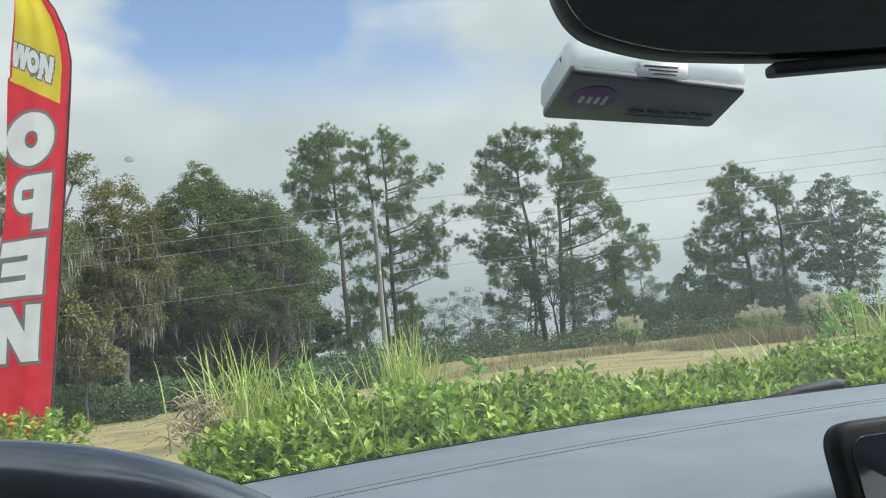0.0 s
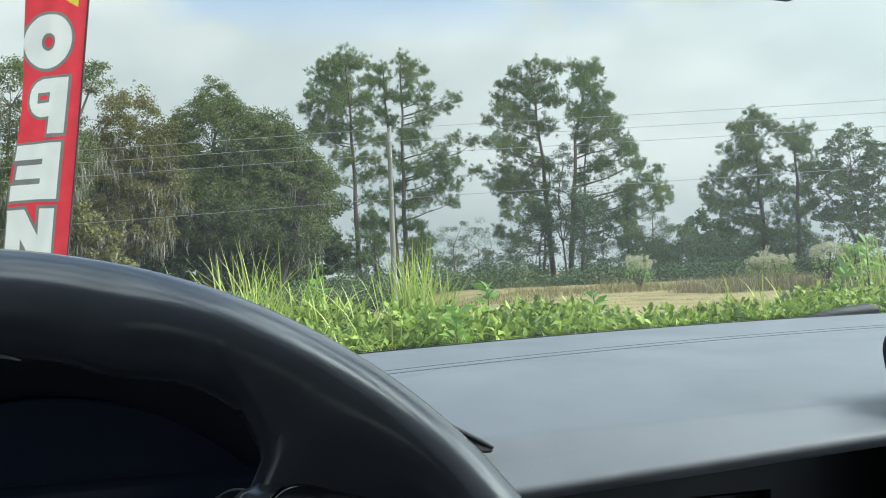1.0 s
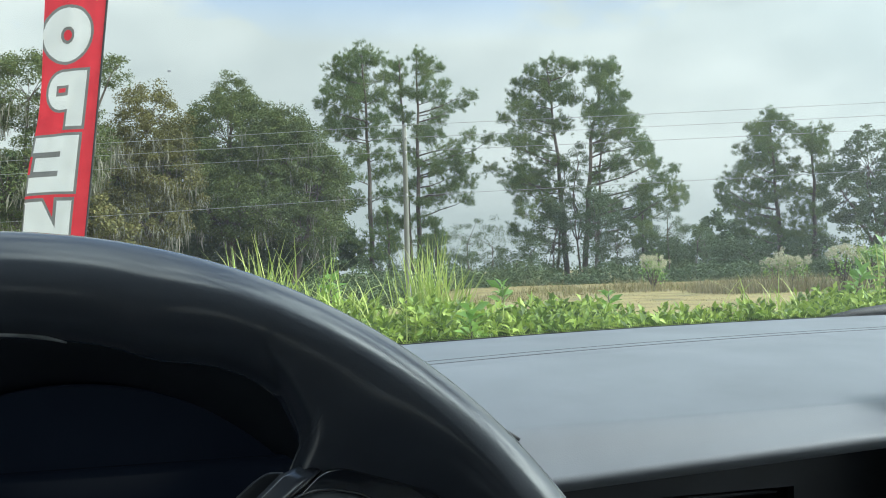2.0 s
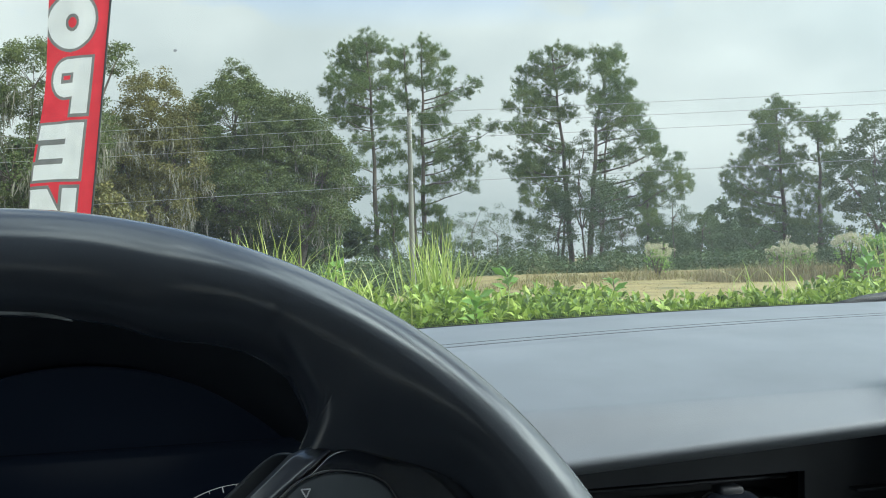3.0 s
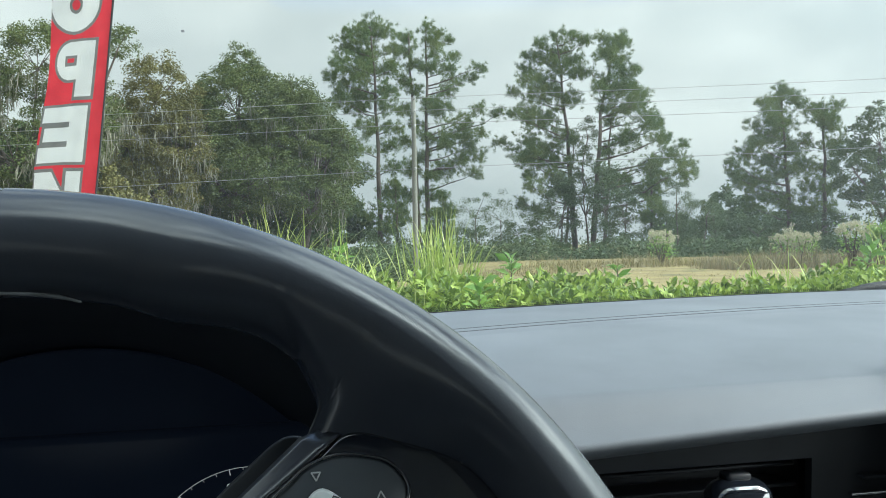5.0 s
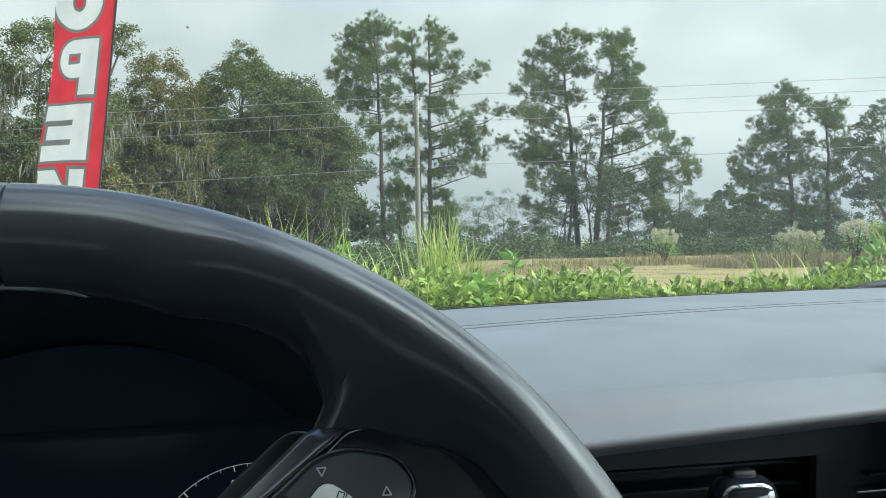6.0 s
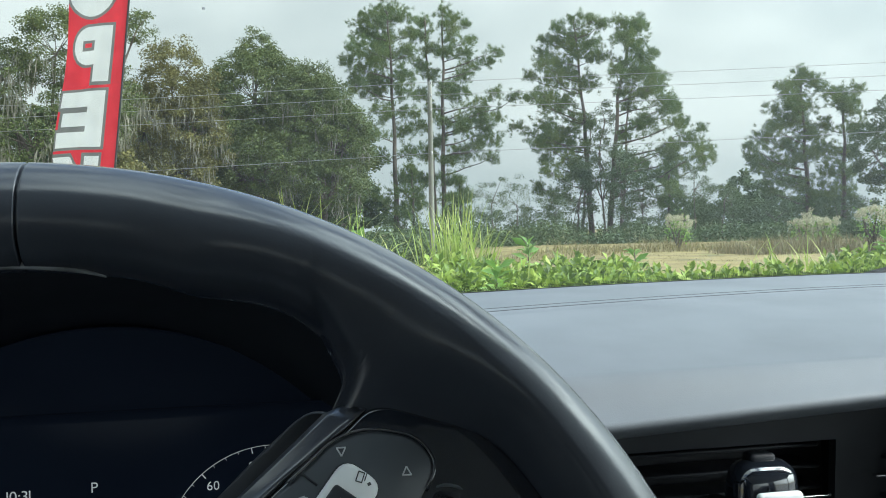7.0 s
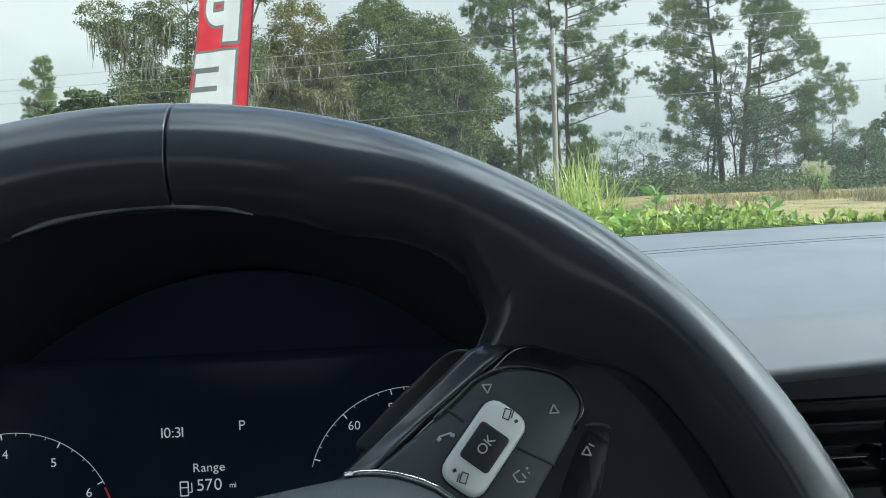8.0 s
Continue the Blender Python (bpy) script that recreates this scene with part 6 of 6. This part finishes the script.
build_pine((47.1, 67.7, 0), [(0.0, 0.0), (0.13, 4.12), (0.18, 8.7), (0.08, 11.81)],
           [(-1.6, 12.1, 0.62), (-0.2, 11.6, 0.83), (0.6, 11.8, 0.52), (1.4, 11.1, 0.68), (-1.0, 10.7, 0.93), (0.5, 10.3, 1.04), (-1.4, 9.1, 0.98), (0.5, 8.7, 1.14), (-0.9, 7.3, 1.24),
            (1.2, 7.0, 0.89), (-1.2, 5.5, 0.98), (0.6, 5.2, 1.09), (-0.9, 3.8, 0.98), (1.1, 3.6, 0.89)], 31)
for x, y, h, r, low, n, sd in ((12.9, 72.0, 6.2, 1.3, 0.35, 9, 24), (16.4, 71.0, 5.4, 1.2, 0.35, 8, 25), (31.5, 66.5, 7.4, 1.6, 0.40, 10, 29), (-29.1, 89.9, 14.2, 3.0, 0.20, 26, 32)):
    build_pine((x, y, 0), [(0, 0), (0.1, h * 0.5), (0.0, h)], whorls(h, r, low, n, sd), sd, 0.10 + 0.006 * h)
build_broadleaf("vine_tree", (27.3, 68.4, 0), [(0, 0, 9.6, 0.7, 0.7, 1.6), (-0.4, 0, 7.2, 1.0, 0.8, 1.6), (0.4, 0, 4.8, 1.2, 0.9, 1.6), (-1.2, 0, 5.4, 0.8, 0.7, 1.4)], 0.11, 17, 35, BLUELEAF, "slim leafy tree grown up between the pine trunks", "tree", trunk=0.10, clump=0.5)
# slender bare stems among the second group of pines
build_pine((25.5, 69.0, 0), [(0, 0), (0.4, 4.5), (0.9, 9.0)], [(0.9, 9.0, 0.5), (0.3, 7.6, 0.4)], 33, 0.13)
build_pine((28.1, 67.6, 0), [(0, 0), (0.5, 6.0), (0.7, 10.5), (1.6, 13.0)], [(1.7, 13.0, 0.8), (0.2, 8.0, 0.6)], 34, 0.16)

# oaks hung with moss, and the thicket between
OAK = "spreading dark green oak hung with grey moss"
build_broadleaf("oak_tree", (1.0, 68.5, 0), [(0, 0, 11.4, 3.2, 3, 3.4), (-2.6, -0.5, 8.6, 2.9, 2.6, 3.0), (2.9, 0, 9.2, 2.9, 2.6, 3.1), (0.3, -1.4, 6.0, 3.6, 2.4, 2.6), (0.3, 0.4, 13.9, 1.6, 1.5, 1.7), (-2.7, 0.6, 10.9, 1.8, 1.6, 1.8), (2.3, 0.4, 12.0, 1.7, 1.5, 1.5)], 0.135, 26, 41, OAKLEAF, OAK, "oak tree", moss=120, group="mossy oaks", trunk=0.45)
build_broadleaf("oak_tree", (4.6, 67.8, 0), [(0, 0, 9.9, 2.8, 2.6, 3.0), (2.6, 0, 7.6, 2.4, 2.4, 2.8), (-1.6, -1, 6.2, 2.8, 2.2, 2.6), (1.8, -0.8, 4.6, 2.6, 2, 1.8), (0.6, 0.2, 11.6, 1.7, 1.6, 1.7), (3.1, 0.3, 8.9, 1.3, 1.4, 1.6), (2.0, 0.4, 10.4, 1.5, 1.4, 1.5)], 0.135, 26, 42, OAKLEAF, OAK, "oak tree", moss=110, group="mossy oaks", trunk=0.4)
build_broadleaf("oak_tree", (-4.4, 66.0, 0), [(0, 0, 11.6, 2.2, 2, 2.8), (-1.8, 0, 8.6, 2.4, 2.2, 2.8), (1.4, -0.6, 8.0, 2.3, 2, 2.8), (0, -1, 5.2, 2.8, 2, 2.0), (1.9, 0.3, 10.6, 1.4, 1.4, 1.6)], 0.135, 25, 43, OLIVELEAF, "moss-hung oak with olive leaves turning tawny", "oak tree", moss=260, group="mossy oaks", moss_len=1.5, trunk=0.35)
build_broadleaf("oak_tree", (-10.6, 60.2, 0), [(0, 0, 12.6, 2.5, 2.6, 2.7), (-3.2, 0, 10.6, 2.4, 2.4, 2.2), (2.2, 0, 9.2, 2.6, 2.4, 2.8), (-1.2, -1, 7.0, 3.4, 2.4, 2.4), (4.7, -0.4, 13.8, 1.0, 1.1, 1.0), (3.2, 0, 13.4, 1.2, 1.2, 1.2), (-5.2, 0.3, 12.2, 1.4, 1.3, 1.0), (-2.0, -0.5, 3.8, 3.0, 2.2, 2.2)], 0.135, 20, 44, OAKLEAF, OAK, "oak tree", moss=260, group="mossy oaks", moss_len=1.9, trunk=0.5)
build_broadleaf("understorey_tree", (-5.9, 58.0, 0), [(0, 0, 3.4, 1.6, 1.4, 1.6), (0.8, -0.3, 2.2, 1.4, 1.3, 1.1), (-0.8, 0, 4.8, 1.3, 1.2, 1.3)], 0.20, 16, 45, OLIVELEAF, "small tawny tree hung with moss at the wood's edge", "tree", moss=60, moss_len=1.1, trunk=0.12)
build_broadleaf("understorey_tree", (7.6, 70.5, 0), [(0, 0, 8.4, 1.7, 1.6, 2.4), (0.4, 0, 5.2, 1.6, 1.5, 2.0), (-0.8, -0.4, 3.0, 1.8, 1.4, 1.7)], 0.22, 13, 46, BLUELEAF, "dark green tree at the wood's edge", "tree", moss=16, trunk=0.2)
for x, y, s, sd in ((-13.0, 66.0, 1.0, 1), (-8.0, 72.0, 1.1, 2), (-2.5, 72.5, 1.2, 3), (2.5, 72.5, 1.2, 4), (6.5, 74.0, 1.0, 5), (-18.0, 66.0, 0.9, 6)):
    build_broadleaf("thicket_tree", (x, y, 0), [(0, 0, 5.4 * s, 3.6, 1.6, 4.2 * s), (1.2, -0.6, 2.6 * s, 3.6, 1.6, 2.6 * s), (-0.6, -0.8, 0.4, 3.8, 1.6, 1.8)], 0.34, 14, 60 + sd, BLUELEAF, "dense dark tree inside the wood", "tree", group="wood behind the oaks", trunk=0.2)
for x, y, h, r, sd in ((47.9, 84.0, 6.4, 3.0, 1), (51.5, 86.0, 4.8, 3.0, 2), (43.5, 86.0, 3.8, 2.4, 3), (55.5, 84.0, 4.4, 3.0, 4)):
    build_broadleaf("rounded_tree", (x, y, 0), [(0, 0, h * 0.58, r, r * 0.8, h * 0.40), (0.8, -0.5, h * 0.35, r * 0.9, r * 0.7, h * 0.3)], 0.26, 14, 80 + sd, BLUELEAF, "low rounded hazy green tree in the distance", "tree", group="distant low trees", trunk=0.15)
build_broadleaf("hardwood_tree", (49.0, 63.2, 0), [(0, 0, 8.8, 2.4, 2.2, 2.7), (-2.0, 0, 6.4, 2.2, 2, 2.6), (2.4, 0, 7.4, 2.4, 2, 2.8), (0, -0.6, 3.8, 3.2, 2, 2.2)], 0.16, 15, 91, BLUELEAF, "thin-crowned grey-green hardwood tree", "tree", trunk=0.25, clump=0.5)
build_broadleaf("hardwood_tree", (56.5, 62.0, 0), [(0, 0, 8.0, 2.8, 2.2, 3.0), (2.4, 0, 6.4, 2.6, 2, 2.6), (0, -0.6, 3.6, 3.2, 2, 2.2)], 0.16, 15, 92, BLUELEAF, "thin-crowned grey-green hardwood tree", "tree", trunk=0.25, clump=0.5)
for x, y, h, r, sd in ((17.6, 66.0, 5.2, 1.3, 1), (19.9, 67.3, 5.0, 1.2, 2), (22.4, 66.0, 4.0, 1.4, 3), (32.6, 64.5, 6.4, 1.3, 4), (35.0, 64.5, 5.0, 1.3, 5)):
    build_broadleaf("sapling", (x, y, 0), [(0, 0, h * 0.66, r, r, h * 0.33)], 0.085, 15, 100 + sd, BLUELEAF, "slender sparse sapling with few leaves", "sapling", group="saplings between the pines", trunk=0.05, clump=0.5)
for x, y, h, r, sd in ((24.9, 68.0, 6.6, 1.4, 1), (27.6, 66.0, 7.4, 1.4, 2), (29.4, 66.5, 5.6, 1.5, 3), (22.2, 69.0, 3.4, 1.8, 4), (33.0, 66.8, 3.6, 2.0, 5), (19.0, 70.0, 2.6, 1.8, 6), (15.5, 71.0, 2.8, 1.6, 7), (37.5, 67.5, 3.6, 2.2, 8), (41.0, 67.5, 3.4, 2.2, 9), (45.5, 66.0, 3.6, 2.4, 10), (12.0, 71.5, 3.0, 1.7, 11)):
    build_broadleaf("undergrowth_tree", (x, y, 0), [(0, 0, h * 0.55, r, r * 0.8, h * 0.45)], 0.125, 21, 120 + sd, BLUELEAF, "dark bushy undergrowth below the pines", "undergrowth", group="undergrowth below the pines", trunk=0.08)


def build_scrub(name, n, x0, x1, y0, y1, height, seed, material, label):
    """Low scrub as one mass of small leaves with an uneven top."""
    rng = np.random.default_rng(seed)
    x = rng.uniform(x0, x1, n)
    y = rng.uniform(y0, y1, n)
    top = np.array([height * (0.75 + 0.7 * noise.noise((a * 0.22, seed, 0.1)) + 0.35 * noise.noise((a * 0.9, b * 0.4, seed))) for a, b in zip(x, y)])
    low = np.array([ground_h(a, b) for a, b in zip(x, y)])
    z = low + (np.maximum(0.1, top) - low) * rng.uniform(0, 1, n) ** 1.1
    v, f = chip_arrays(rng, np.stack([x, y, z], 1), 0.21)
    tagged(raw(name, v, f, material), label, "scrub", kind="stuff")


build_scrub("scrub", 30000, 6, 62, 62, 66, 1.7, 3, BLUELEAF, "low dark scrub along the foot of the trees")
# the next two are added filler for the dark shade under the oaks
build_scrub("scrub", 30000, -24, 8, 68, 73, 2.6, 4, BLUELEAF, "added dark scrub filling the shade under the oaks")
build_scrub("scrub", 16000, -8, 13, 58, 62, 0.9, 6, BLUELEAF, "added low growth filling the shade at the wood's foot")
build_scrub("far_scrub", 26000, -50, 80, 86, 92, 2.3, 5, BLUELEAF, "distant low hazy scrub beyond the trees")
